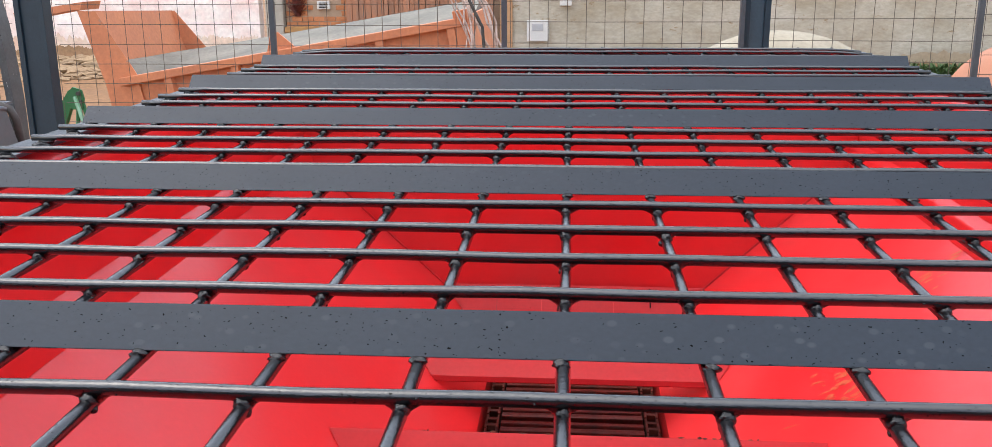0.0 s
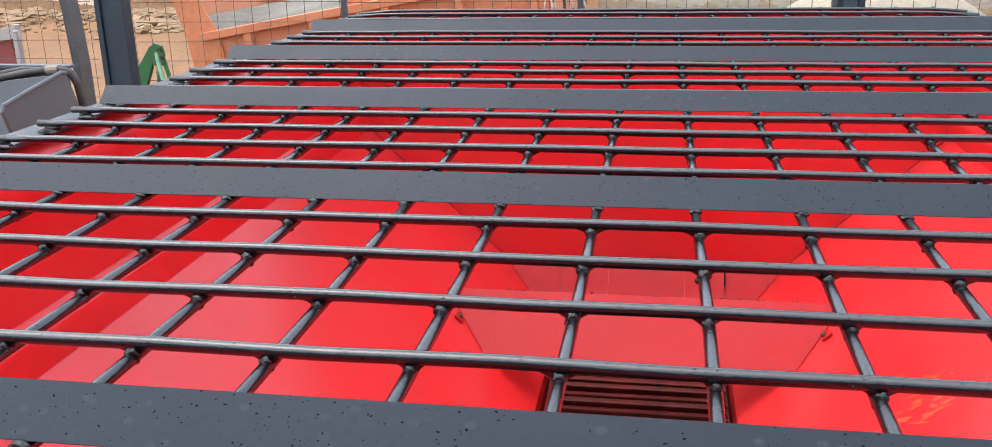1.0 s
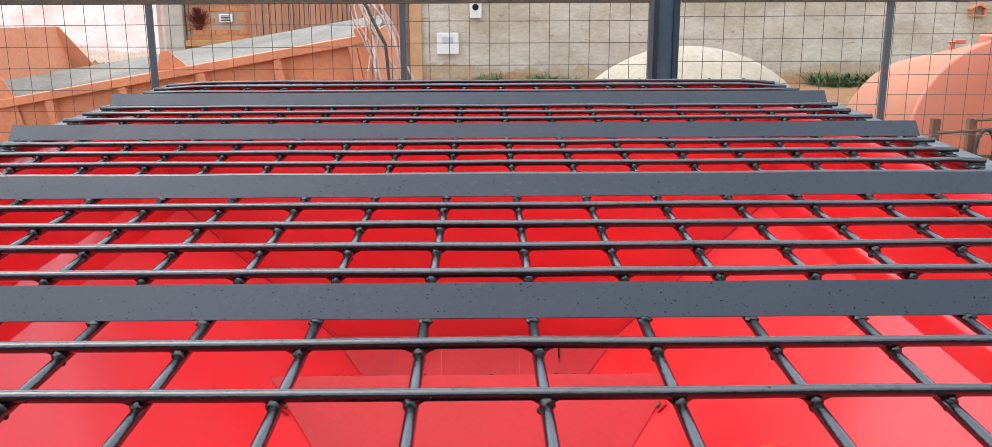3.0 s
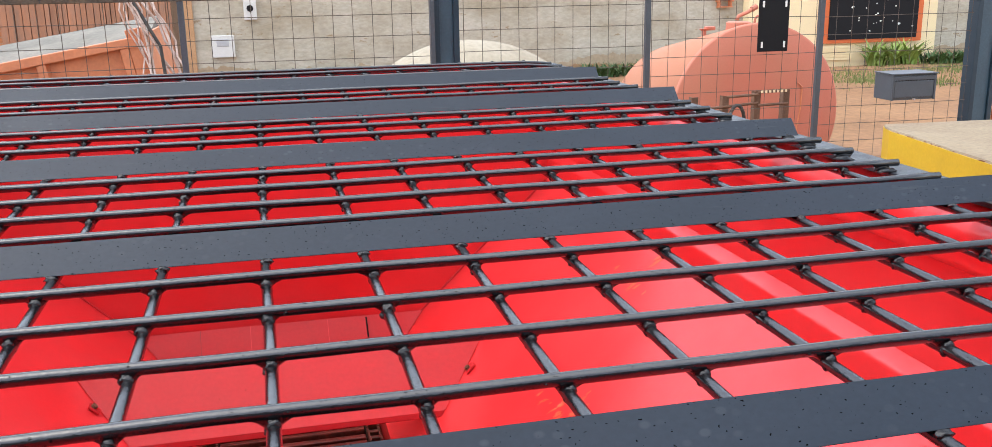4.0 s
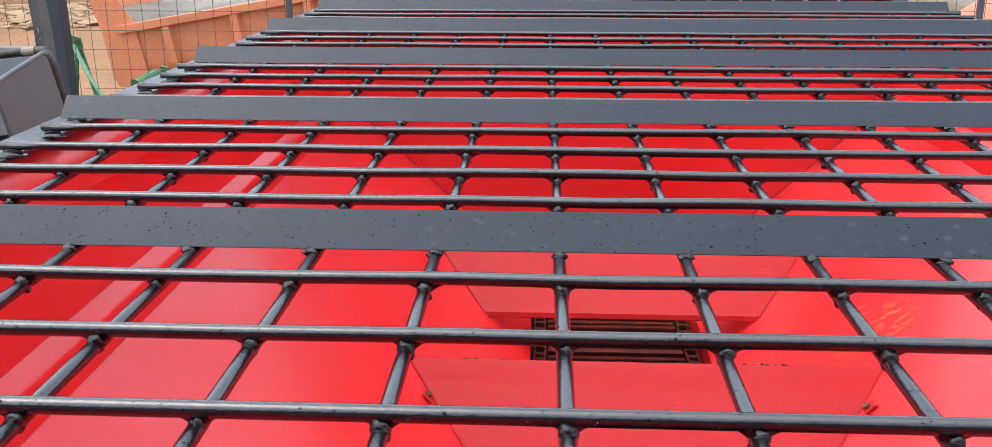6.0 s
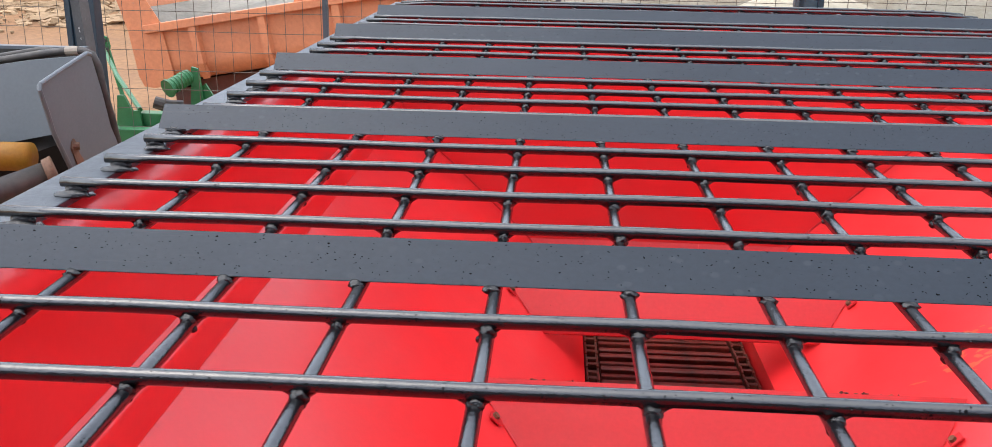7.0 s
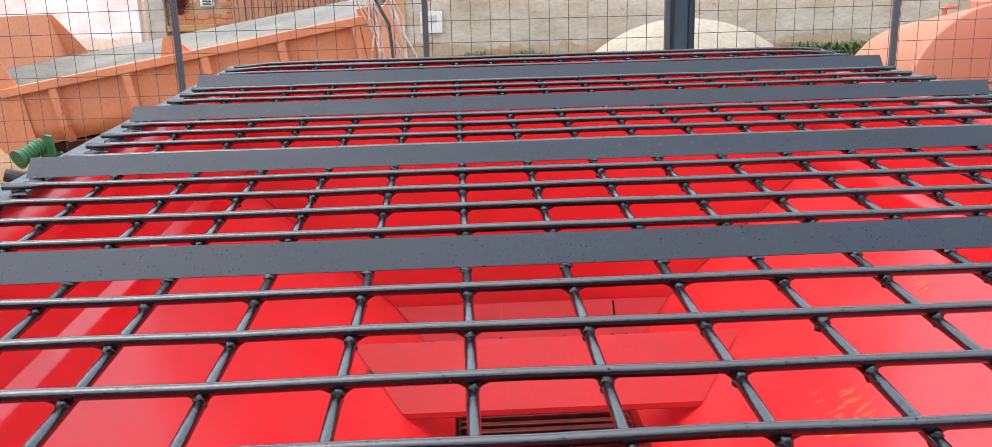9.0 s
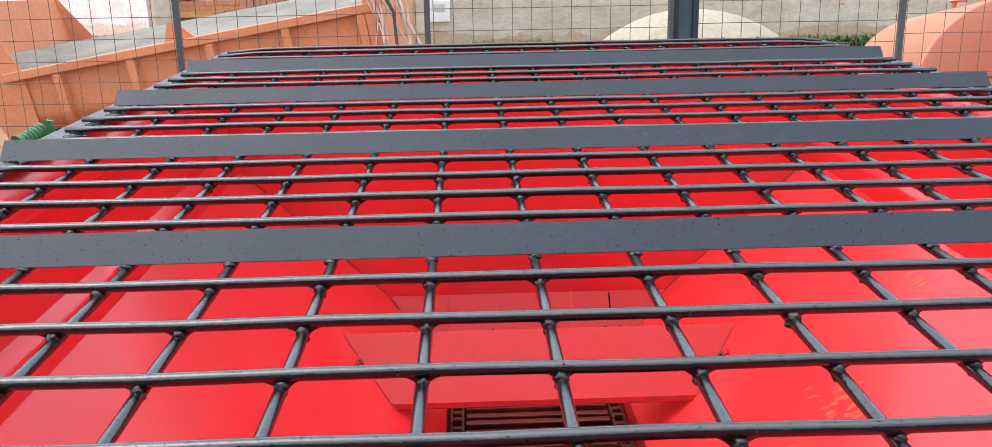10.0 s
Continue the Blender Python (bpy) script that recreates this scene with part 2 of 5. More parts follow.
DUSTY = material("dusty_pale_top", (0.265, 0.21, 0.135), 0.9, second=(0.20, 0.15, 0.095), scale=5, mix=0.9, grain=0.16, grain_scale=60, bump=0.4, bump_scale=60, rusty=(0.22, 0.15, 0.09), rust_amount=-0.02)
ARM = material("dark_grey_arm_paint", (0.085, 0.086, 0.088), 0.5, second=(0.06, 0.06, 0.062), scale=14, mix=0.8, grain=0.15, bump=0.1, specks=(0.4, 0.38, 0.35), speck_scale=60, speck_size=0.1)
MACHINE = material("grey_machine_paint", (0.106, 0.121, 0.133), 0.5, second=(0.088, 0.100, 0.110), scale=3, mix=0.7, grain=0.06, bump=0.06)
AMBER = material("amber_machine_paint", (0.36, 0.165, 0.012), 0.45, second=(0.28, 0.12, 0.012), scale=8, mix=0.6)
RUBBER = material("black_rubber_hose", (0.028, 0.026, 0.025), 0.55, second=(0.075, 0.062, 0.05), scale=14, mix=0.8, bump=0.2)
TAPE = material("pale_tape", (0.27, 0.23, 0.18), 0.7)
TIMBER = material("ochre_timber", (0.42, 0.22, 0.07), 0.7, second=(0.28, 0.15, 0.06), scale=5, mix=0.9, grain=0.2, stretch=(1, 6, 6))
TRAILER_RED = material("dark_red_trailer_paint", (0.24, 0.045, 0.045), 0.5, second=(0.20, 0.04, 0.04), scale=4)
TRAILER_RIM = material("pale_grey_rim", (0.38, 0.36, 0.35), 0.5, second=(0.30, 0.28, 0.27), scale=6)
TRAILER_IN = material("dusty_load", (0.42, 0.36, 0.22), 0.95, second=(0.34, 0.27, 0.16), scale=6, bump=0.5, bump_scale=20)
GREEN = material("green_implement_paint", (0.014, 0.115, 0.036), 0.4, second=(0.024, 0.15, 0.05), scale=8, mix=0.7, grain=0.1, bump=0.1, rusty=(0.10, 0.07, 0.04), rust_amount=-0.01)
BOX_WHITE = material("white_plastic", (0.60, 0.60, 0.57), 0.5, second=(0.54, 0.53, 0.50), scale=8)
BOX_GREY = material("grey_plastic_window", (0.40, 0.41, 0.42), 0.4)
STONE = material("tan_stone", (0.34, 0.235, 0.135), 0.95, second=(0.235, 0.15, 0.085), scale=3, mix=0.8, grain=0.18, bump=0.5, bump_scale=30, island=0.2)
LEAF = material("fresh_green_leaf", (0.16, 0.26, 0.04), 0.5, second=(0.28, 0.34, 0.08), scale=4, mix=0.8, island=0.3)
LEAF_DARK = material("dark_green_leaf", (0.035, 0.085, 0.02), 0.6, second=(0.06, 0.12, 0.03), scale=4, mix=0.8, island=0.35)
GRASS = material("short_grass", (0.11, 0.17, 0.04), 0.8, second=(0.20, 0.18, 0.07), scale=2.5, mix=0.9, island=0.35)
VINE = material("pale_dry_cable", (0.62, 0.50, 0.44), 0.8, second=(0.40, 0.26, 0.20), scale=10, mix=0.8)
BOARDS = material("weathered_red_boards", (0.34, 0.15, 0.08), 0.85, second=(0.22, 0.13, 0.09), scale=3, mix=0.9, grain=0.2, stretch=(6, 6, 1), island=0.3)


# ---------------------------------------------------------------- building helpers
def part(name, bm, mats, parent=None, label="", smooth=False, sharp=None):
    me = bpy.data.meshes.new(name)
    bmesh.ops.recalc_face_normals(bm, faces=bm.faces)
    if smooth:
        for f in bm.faces:
            f.smooth = True
    if sharp is not None:
        for e in bm.edges:
            e.smooth = len(e.link_faces) == 2 and e.calc_face_angle(0.0) < radians(sharp)
    bm.to_mesh(me)
    bm.free()
    for m in (mats if isinstance(mats, (list, tuple)) else [mats]):
        me.materials.append(m)
    ob = new(name, me)
    if parent is not None:
        ob.parent = parent
        ob.matrix_parent_inverse = parent.matrix_world.inverted()
    if label:
        ob["label"] = label
    return ob


def thing(name, label, category, at=(0, 0, 0), group="", kind=""):
    ob = new(name)
    ob.location = at
    ob.matrix_world = Matrix.Translation(at)
    ob.empty_display_size = 0.1
    return tagged(ob, label, category, group, kind)


def add_box(bm, lo, hi, m=None, bevel=0.0):
    g = bmesh.ops.create_cube(bm, size=1)["verts"]
    c = [(a + b) / 2 for a, b in zip(lo, hi)]
    s = [abs(b - a) for a, b in zip(lo, hi)]
    bmesh.ops.transform(bm, matrix=(m or Matrix()) @ Matrix.Translation(c) @ Matrix.Diagonal((*s, 1)), verts=g)
    if bevel:
        edges = {e for v in g for e in v.link_edges}
        bmesh.ops.bevel(bm, geom=list(edges), offset=bevel, segments=2, affect="EDGES", profile=0.6)
    return g


def box(lo, hi, m=None, bevel=0.0):
    bm = bmesh.new()
    add_box(bm, lo, hi, m, bevel)
    return bm


def add_tube(bm, pts, r, sides=8, caps=True):
    """A tube of radius r (or a radius for each point) along a line of points."""
    pts = [Vector(p) for p in pts]
    rad = r if isinstance(r, (list, tuple)) else [r] * len(pts)
    rings = []
    up = Vector((0, 0, 1))
    first = (pts[1] - pts[0]).normalized()
    if abs(first.dot(up)) > 0.95:
        up = Vector((0, 1, 0))
    for i, p in enumerate(pts):
        d = (pts[min(i + 1, len(pts) - 1)] - pts[max(i - 1, 0)]).normalized()
        a = d.cross(up).normalized()
        b = a.cross(d)
        up = b
        rings.append([bm.verts.new(p + rad[i] * (math.cos(2 * math.pi * k / sides) * a + math.sin(2 * math.pi * k / sides) * b)) for k in range(sides)])
    for u, v in zip(rings, rings[1:]):
        for k in range(sides):
            bm.faces.new((u[k], u[(k + 1) % sides], v[(k + 1) % sides], v[k]))
    if caps:
        bm.faces.new(rings[0][::-1])
        bm.faces.new(rings[-1])


def tube(pts, r, sides=8):
    bm = bmesh.new()
    add_tube(bm, pts, r, sides)
    return bm


def prism(points, axis, a, b):
    """A solid from a closed outline, drawn out along an axis from a to b. The outline's two numbers are the other two axes in order."""
    bm = bmesh.new()
    order = {"x": lambda u, v, w: (w, u, v), "y": lambda u, v, w: (u, w, v), "z": lambda u, v, w: (u, v, w)}[axis]
    lo = [bm.verts.new(order(u, v, a)) for u, v in points]
    hi = [bm.verts.new(order(u, v, b)) for u, v in points]
    n = len(points)
    for i in range(n):
        bm.faces.new((lo[i], lo[(i + 1) % n], hi[(i + 1) % n], hi[i]))
    bm.faces.new(lo[::-1])
    bm.faces.new(hi)
    return bm


def sheet(line, thick, side=1):
    """The closed outline of bent sheet metal: an open line and its copy, set off by the thickness to one side."""
    off = []
    for i, p in enumerate(line):
        a, b = Vector(line[max(i - 1, 0)]), Vector(line[min(i + 1, len(line) - 1)])
        d = (b - a).normalized()
        off.append((p[0] - side * d.y * thick, p[1] + side * d.x * thick))
    return list(line) + off[::-1]


def lump(bm, centre, radii, rng, rough=0.25, level=1):
    g = bmesh.ops.create_icosphere(bm, subdivisions=level, radius=1)["verts"]
    seed = rng.uniform(0, 50)
    for v in g:
        if level > 2:
            k = 1 + rough * (0.85 * noise.noise(v.co * 1.5 + Vector((seed, 0, 0))) + 0.28 * noise.noise(v.co * 4.1 + Vector((0, seed, 0))))
        else:
            k = 1 + rng.uniform(-rough, rough) * (0.35 if level > 1 else 1) + (1.3 * rough * noise.noise(v.co * 1.7 + Vector((seed, 0, 0))) if level > 1 else 0)
        v.co = Vector((centre[0] + v.co.x * radii[0] * k, centre[1] + v.co.y * radii[1] * k, centre[2] + v.co.z * radii[2] * k))


# ---------------------------------------------------------------- the plan, in metres; the grating's cross rods lie at z = 0
MID = 0.0225          # the hopper's middle line
PITCH = 0.1           # the grating's mesh
BAR0 = 0.81           # the angle bar from which the rows are counted
GROUND = -1.6
WALL_Y = 17.5
FENCE_Y = 5.27

# ---------------------------------------------------------------- ground and walls
bm = bmesh.new()
rng = random.Random(3)
nx, ny = 90, 70


def bank(x, y):
    """Height of the low earth bank along the white wall."""
    f = min(1.0, max(0.0, (y - 15.0) / 2.0)) * min(1.0, max(0.0, (-5.4 - x) / 0.8))
    return 0.24 * f * f * (3 - 2 * f)


grid = [[bm.verts.new((-16 + 36 * i / nx, -6 + 24.5 * j / ny, GROUND + bank(-16 + 36 * i / nx, -6 + 24.5 * j / ny) + 0.05 * (noise.noise((i * 0.31, j * 0.31, 0.5)))
                       + 0.02 * noise.noise((i * 1.1, j * 1.1, 2.5)))) for j in range(ny + 1)] for i in range(nx + 1)]
for i in range(nx):
    for j in range(ny):
        bm.faces.new((grid[i][j], grid[i + 1][j], grid[i + 1][j + 1], grid[i][j + 1]))
far = [bm.verts.new(p) for p in ((-900, -900, GROUND - 0.06), (900, -900, GROUND - 0.06), (900, 900, GROUND - 0.06), (-900, 900, GROUND - 0.06))]
bm.faces.new(far)
tagged(part("ground", bm, DIRT, smooth=True), "bare red-brown earth yard with ruts", "ground", kind="structure")

# grey plastered boundary wall
bm = box((-1.15, WALL_Y, GROUND - 0.3), (26, WALL_Y + 0.25, 2.2))
tagged(part("wall_north", bm, WALL_GREY), "rough grey cement-rendered boundary wall", "wall", kind="structure")
# its earth-splashed foot is an uneven band of plaster, a little proud of the wall
bm = bmesh.new()
xs = np.linspace(-1.1, 25.9, 1600)
lo = [bm.verts.new((x, WALL_Y - 0.012, GROUND - 0.3)) for x in xs]
hi = [bm.verts.new((x, WALL_Y - 0.006, GROUND + 0.17 + 0.12 * noise.noise((x * 0.9, 0, 0)) + 0.07 * noise.noise((x * 4, 3, 0)) + 0.04 * noise.noise((x * 13, 3, 0)) + 0.02 * noise.noise((x * 37, 3, 0)))) for x in xs]
for i in range(len(xs) - 1):
    bm.faces.new((lo[i], lo[i + 1], hi[i + 1], hi[i]))
tagged(part("trim_earth_band", bm, WALL_FOOT), "rain-splashed red earth stain on the wall foot", "wall stain", kind="structure")

bm = bmesh.new()
lo = [bm.verts.new((x, WALL_Y - 0.005, GROUND - 0.1)) for x in xs]
hi = [bm.verts.new((x, WALL_Y - 0.003, GROUND + 0.30 + 0.14 * noise.noise((x * 0.7, 8, 0)) + 0.10 * noise.noise((x * 3.1, 3, 4)) + 0.05 * noise.noise((x * 9, 3, 4)) + 0.03 * noise.noise((x * 29, 3, 0)))) for x in xs]
for i in range(len(xs) - 1):
    bm.faces.new((lo[i], lo[i + 1], hi[i + 1], hi[i]))
tagged(part("trim_splash", bm, SPLASH), "pale earth splash above the wall foot", "wall stain", kind="structure")
tagged(part("wall_pier", box((-1.235, WALL_Y - 0.06, GROUND - 0.2), (-1.02, WALL_Y + 0.1, 2.2), bevel=0.01), PIER), "sandy orange brick pier at the wall joint", "pier", kind="structure")

# white and pink plaster wall on the other stretch
bm = box((-26, WALL_Y - 0.05, GROUND - 0.3), (-5.55, WALL_Y + 0.2, 2.2))
tagged(part("wall_northwest", bm, WALL_WHITE), "peeling white plaster wall with faded pink patches", "wall", kind="structure")
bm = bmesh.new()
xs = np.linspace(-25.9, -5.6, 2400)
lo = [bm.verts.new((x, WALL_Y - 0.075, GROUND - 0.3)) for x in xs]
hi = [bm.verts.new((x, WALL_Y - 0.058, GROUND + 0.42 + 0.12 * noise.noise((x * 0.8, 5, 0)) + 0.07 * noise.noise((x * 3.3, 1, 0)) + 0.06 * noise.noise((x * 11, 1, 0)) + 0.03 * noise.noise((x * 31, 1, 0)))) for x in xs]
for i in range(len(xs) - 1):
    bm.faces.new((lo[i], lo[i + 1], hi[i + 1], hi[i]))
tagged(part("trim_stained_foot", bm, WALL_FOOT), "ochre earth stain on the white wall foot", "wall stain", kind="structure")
bm = bmesh.new()
lo = [bm.verts.new((x, WALL_Y - 0.057, GROUND)) for x in xs]
hi = [bm.verts.new((x, WALL_Y - 0.053, GROUND + 0.62 + 0.16 * noise.noise((x * 1.1, 9, 0)) + 0.10 * noise.noise((x * 4.3, 7, 0)) + 0.10 * noise.noise((x * 14, 3, 0)) + 0.05 * noise.noise((x * 37, 3, 0)))) for x in xs]
for i in range(len(xs) - 1):
    bm.faces.new((lo[i], lo[i + 1], hi[i + 1], hi[i]))
tagged(part("trim_pale_stain", bm, WALL_STAIN), "pale ochre tide mark on the white wall", "wall stain", kind="structure")
tagged(part("wall_end_post", box((-5.42, WALL_Y - 0.1, GROUND - 0.2), (-5.10, WALL_Y + 0.2, 2.2), bevel=0.02), CONCRETE), "grey concrete post between plaster and brick walls", "post", kind="structure")

# brick stretch: courses of single bricks over a mortar core
brick_wall = thing("wall_brick", "orange clay brick wall with mortar joints", "wall", (-3.1, WALL_Y, GROUND), kind="structure")
part("mortar", box((-5.08, WALL_Y + 0.03, GROUND - 0.2), (-1.17, WALL_Y + 0.2, 2.2)), MORTAR, brick_wall)
tagged(brick_wall, kind="structure")

# added unseen wall behind the camera, dark so the rods' near sides reflect dark
bm = box((-4.5, -3.65, GROUND - 0.3), (4.5, -3.4, 2.3))
tagged(part("wall_south", bm, BLOCKER), "added unseen dark wall that darkens the rods' reflections", "wall", kind="structure")

# ---------------------------------------------------------------- the hopper
HALF_TOP, SLOPE_TOP, SLOPE_FOOT = 0.904, (0.884, -0.380), (0.262, -0.980)
Y_NEAR, Y_FAR = -0.42, 3.31
hopper = thing("hopper", "glossy red steel spreader hopper with sloping inner walls", "hopper", (MID, 1.4, -1.06))


def flip(points, s):
    return [(MID + s * u, v) for u, v in points]


lip = [(0.903 - 0.054 * math.cos(a), -0.074 + 0.052 * math.sin(a)) for a in np.linspace(radians(85), radians(-62), 44)]
for s in (-1, 1):
    upper = [(0.903, -0.0198)] + lip + [(HALF_TOP, -0.135), (HALF_TOP + 0.003, -0.300)]
    part("side_wall", prism(sheet(flip(upper, s), 0.004, s), "y", Y_NEAR, Y_FAR), RED, hopper, "red upper side wall with a rolled top edge", smooth=True, sharp=30)
    lower = [(HALF_TOP + 0.002, -0.297), (0.8840, -0.3130), (0.8812, -0.3160), (0.8798, -0.3200), (0.8798, -0.3250), (0.8815, -0.3740), (0.8822, -0.3785), SLOPE_TOP, SLOPE_FOOT, (0.260, -1.075)]
    part("sloping_panel", prism(sheet(flip(lower, s), 0.004, s), "y", Y_NEAR + 0.002, Y_FAR - 0.002), RED, hopper, "red sloping floor panel with a folded upper flange", smooth=True, sharp=24)
outline = flip([(HALF_TOP + 0.008, -0.020), (HALF_TOP + 0.012, -0.36), (SLOPE_TOP[0] + 0.014, -0.383), (0.276, -0.984), (0.276, -1.08)], 1)
ring = outline + flip([(0.276, -1.08), (0.276, -0.984), (SLOPE_TOP[0] + 0.014, -0.383), (HALF_TOP + 0.012, -0.36), (HALF_TOP + 0.008, -0.020)], -1)
part("end_wall", prism(ring, "y", Y_FAR, Y_FAR + 0.005), RED, hopper, "red end wall")
part("end_wall", prism(ring, "y", Y_NEAR - 0.005, Y_NEAR), RED, hopper, "red end wall")


def v_half(z):
    """Half the width between the sloping panels at a height."""
    return SLOPE_FOOT[0] + (z - SLOPE_FOOT[1]) * (SLOPE_TOP[0] - SLOPE_FOOT[0]) / (SLOPE_TOP[1] - SLOPE_FOOT[1])


def baffle(y_top, z_top, y_foot, z_foot):
    """A deflector plate between the sloping panels, with a folded lip along its lower edge."""
    bm = bmesh.new()
    t, f = v_half(z_top) - 0.004, v_half(z_foot) - 0.004
    rows = [(t, y_top, z_top), (f, y_foot, z_foot), (f - 0.010, y_foot - 0.003, z_foot - 0.014)]
    n = Vector((0, z_foot - z_top, -(y_foot - y_top))).normalized() * 0.004
    if n.z > 0:
        n = -n
    top, low = [], []
    for w, y, z in rows:
        top.append((bm.verts.new((MID - w, y, z)), bm.verts.new((MID + w, y, z))))
        low.append((bm.verts.new((MID - w, y + n.y, z + n.z)), bm.verts.new((MID + w, y + n.y, z + n.z))))
    for k in range(2):
        bm.faces.new((top[k][0], top[k][1], top[k + 1][1], top[k + 1][0]))
        bm.faces.new((low[k][0], low[k + 1][0], low[k + 1][1], low[k][1]))
        for e in (0, 1):
            bm.faces.new((top[k][e], top[k + 1][e], low[k + 1][e], low[k][e]))
    bm.faces.new((top[0][0], low[0][0], low[0][1], top[0][1]))
    bm.faces.new((top[2][0], top[2][1], low[2][1], low[2][0]))
    return bm


def lug(y, z, s):
    """A small bolted lug on a sloping panel that holds a deflector plate."""
    w = v_half(z)
    m = Matrix.Translation((MID + s * (w - 0.004), y, z)) @ Matrix.Rotation(s * radians(-44.3), 4, "Y")
    bm = bmesh.new()
    add_box(bm, (-0.016, -0.014, 0.000), (0.016, 0.014, 0.006), m, 0.003)
    ob = part("fixing_lug", bm, RED_SCUFFED, hopper, "small red lug with a rusty bolt")
    bm = bmesh.new()
    bmesh.ops.create_cone(bm, cap_ends=True, segments=6, radius1=0.009, radius2=0.008, depth=0.008, matrix=m @ Matrix.Translation((-0.004, 0, 0.009)))
    part("bolt", bm, RUST_BOLT, ob, "rusty hexagon bolt")


for y0, z0 in ((2.802, -0.7165), (2.052, -0.715)):
    part("deflector_plate", baffle(y0, z0, y0 - 0.160, z0 - 0.132), RED_SCUFFED, hopper, "red deflector plate with chipped upper edge")
    for s in (-1, 1):
        lug(y0 - 0.094, z0 - 0.050, s)
    # chipped, rust-marked upper edge
    rng = random.Random(int(y0 * 100))
    for k in range(26):
        bm = bmesh.new()
        x = rng.gauss(*((-0.33, 0.05), (0.22, 0.07), (0.36, 0.05), (-0.05, 0.2))[k % 4])
        lump(bm, (MID + max(-0.5, min(0.5, x)), y0 + 0.001, z0 + rng.uniform(-0.003, 0.001)), (rng.uniform(0.002, 0.009), 0.002, rng.uniform(0.0015, 0.004)), rng, 0.4)
        part("rust_chip", bm, CHAIN if k % 3 else RUST_BOLT, hopper, "rust chip on the plate edge")
# the last deflector leans against the end wall and carries the gate panel
part("deflector_plate", baffle(3.302, -0.800, 3.165, -0.950), RED_SCUFFED, hopper, "red deflector plate against the end wall")
gate = prism([(3.2935, -0.7985), (3.160, -0.9445), (3.157, -0.9415), (3.2905, -0.7955)], "x", MID - 0.255, MID + 0.256)
part("gate_panel", gate, RED_SCUFFED, hopper, "red rectangular gate panel")
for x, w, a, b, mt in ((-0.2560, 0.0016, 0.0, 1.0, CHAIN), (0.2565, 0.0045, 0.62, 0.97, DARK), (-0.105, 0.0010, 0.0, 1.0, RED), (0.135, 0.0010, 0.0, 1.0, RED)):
    # dark strips that paint the darkness of gaps beside the gate, and faint raised seams on it, from a share a to a
    # share b of its slope
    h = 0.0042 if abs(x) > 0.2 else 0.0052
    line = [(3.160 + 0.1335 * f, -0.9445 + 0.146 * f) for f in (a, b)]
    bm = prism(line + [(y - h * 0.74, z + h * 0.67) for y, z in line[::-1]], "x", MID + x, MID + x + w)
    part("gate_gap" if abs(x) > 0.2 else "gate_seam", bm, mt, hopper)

for s in (-1, 1):
    zs = np.linspace(-0.392, -0.965, 24)
    pts = [(MID + s * (v_half(z) - 0.003), Y_FAR - 0.003, z) for z in zs]
    part("corner_seam", tube(pts, [0.0035 + 0.0012 * noise.noise((z * 40, s, 0)) for z in zs], 6), RED_SCUFFED, hopper, "pale red weld seam in the corner", smooth=True)

# ochre overspray smears on one sloping panel, thin raised streaks along the slope
rng = random.Random(11)
tilt = Matrix.Rotation(radians(-44.3), 4, "Y")
for k in range(40):
    y, z = (rng.gauss(2.215, 0.045), rng.gauss(-0.675, 0.035)) if k < 30 else (rng.gauss(2.37, 0.05), rng.gauss(-0.445, 0.02))
    bm = bmesh.new()
    g = bmesh.ops.create_circle(bm, cap_ends=True, segments=11, radius=1)["verts"]
    a, b = rng.uniform(0.0025, 0.007), rng.uniform(0.005, 0.026)
    for v in g:
        k2 = rng.uniform(0.5, 1.25)
        v.co = Vector((v.co.x * a * k2, v.co.y * b * k2, 0))
    m = Matrix.Translation((MID + v_half(z) - 0.0012, y, z)) @ tilt @ Matrix.Rotation(rng.uniform(0.7, 1.5), 4, "Z")
    bmesh.ops.transform(bm, matrix=m, verts=g)
    part("paint_smear", bm, OCHRE, hopper, "ochre smear on the red slope")

# ---------------------------------------------------------------- the conveyor in the hopper's floor
conveyor = thing("chain_conveyor", "grimy red slatted chain conveyor in the hopper floor", "conveyor", (MID, 2.4, -1.06))
part("tray", box((MID - 0.270, Y_NEAR - 0.004, -1.090), (MID + 0.270, Y_FAR + 0.004, -1.0815)), DARK, conveyor, "near-black tray below the slats")
slat = bmesh.new()
add_box(slat, (-0.208, -0.011, -0.008), (0.208, 0.011, 0.010), None, 0.004)
slat_mesh = bpy.data.meshes.new("slat")
slat.to_mesh(slat_mesh)
slat.free()
slat_mesh.materials.append(GRIME)
link = bmesh.new()
for u, v in (((-0.020, -0.024, -0.010), (-0.013, 0.024, 0.010)), ((0.013, -0.024, -0.010), (0.020, 0.024, 0.010))):
    add_box(link, u, v, None, 0.002)
add_box(link, (-0.016, -0.009, -0.009), (0.016, 0.007, 0.009), None, 0.003)
link_mesh = bpy.data.meshes.new("chain_link")
link.to_mesh(link_mesh)
link.free()
link_mesh.materials.append(CHAIN)
rng = random.Random(5)
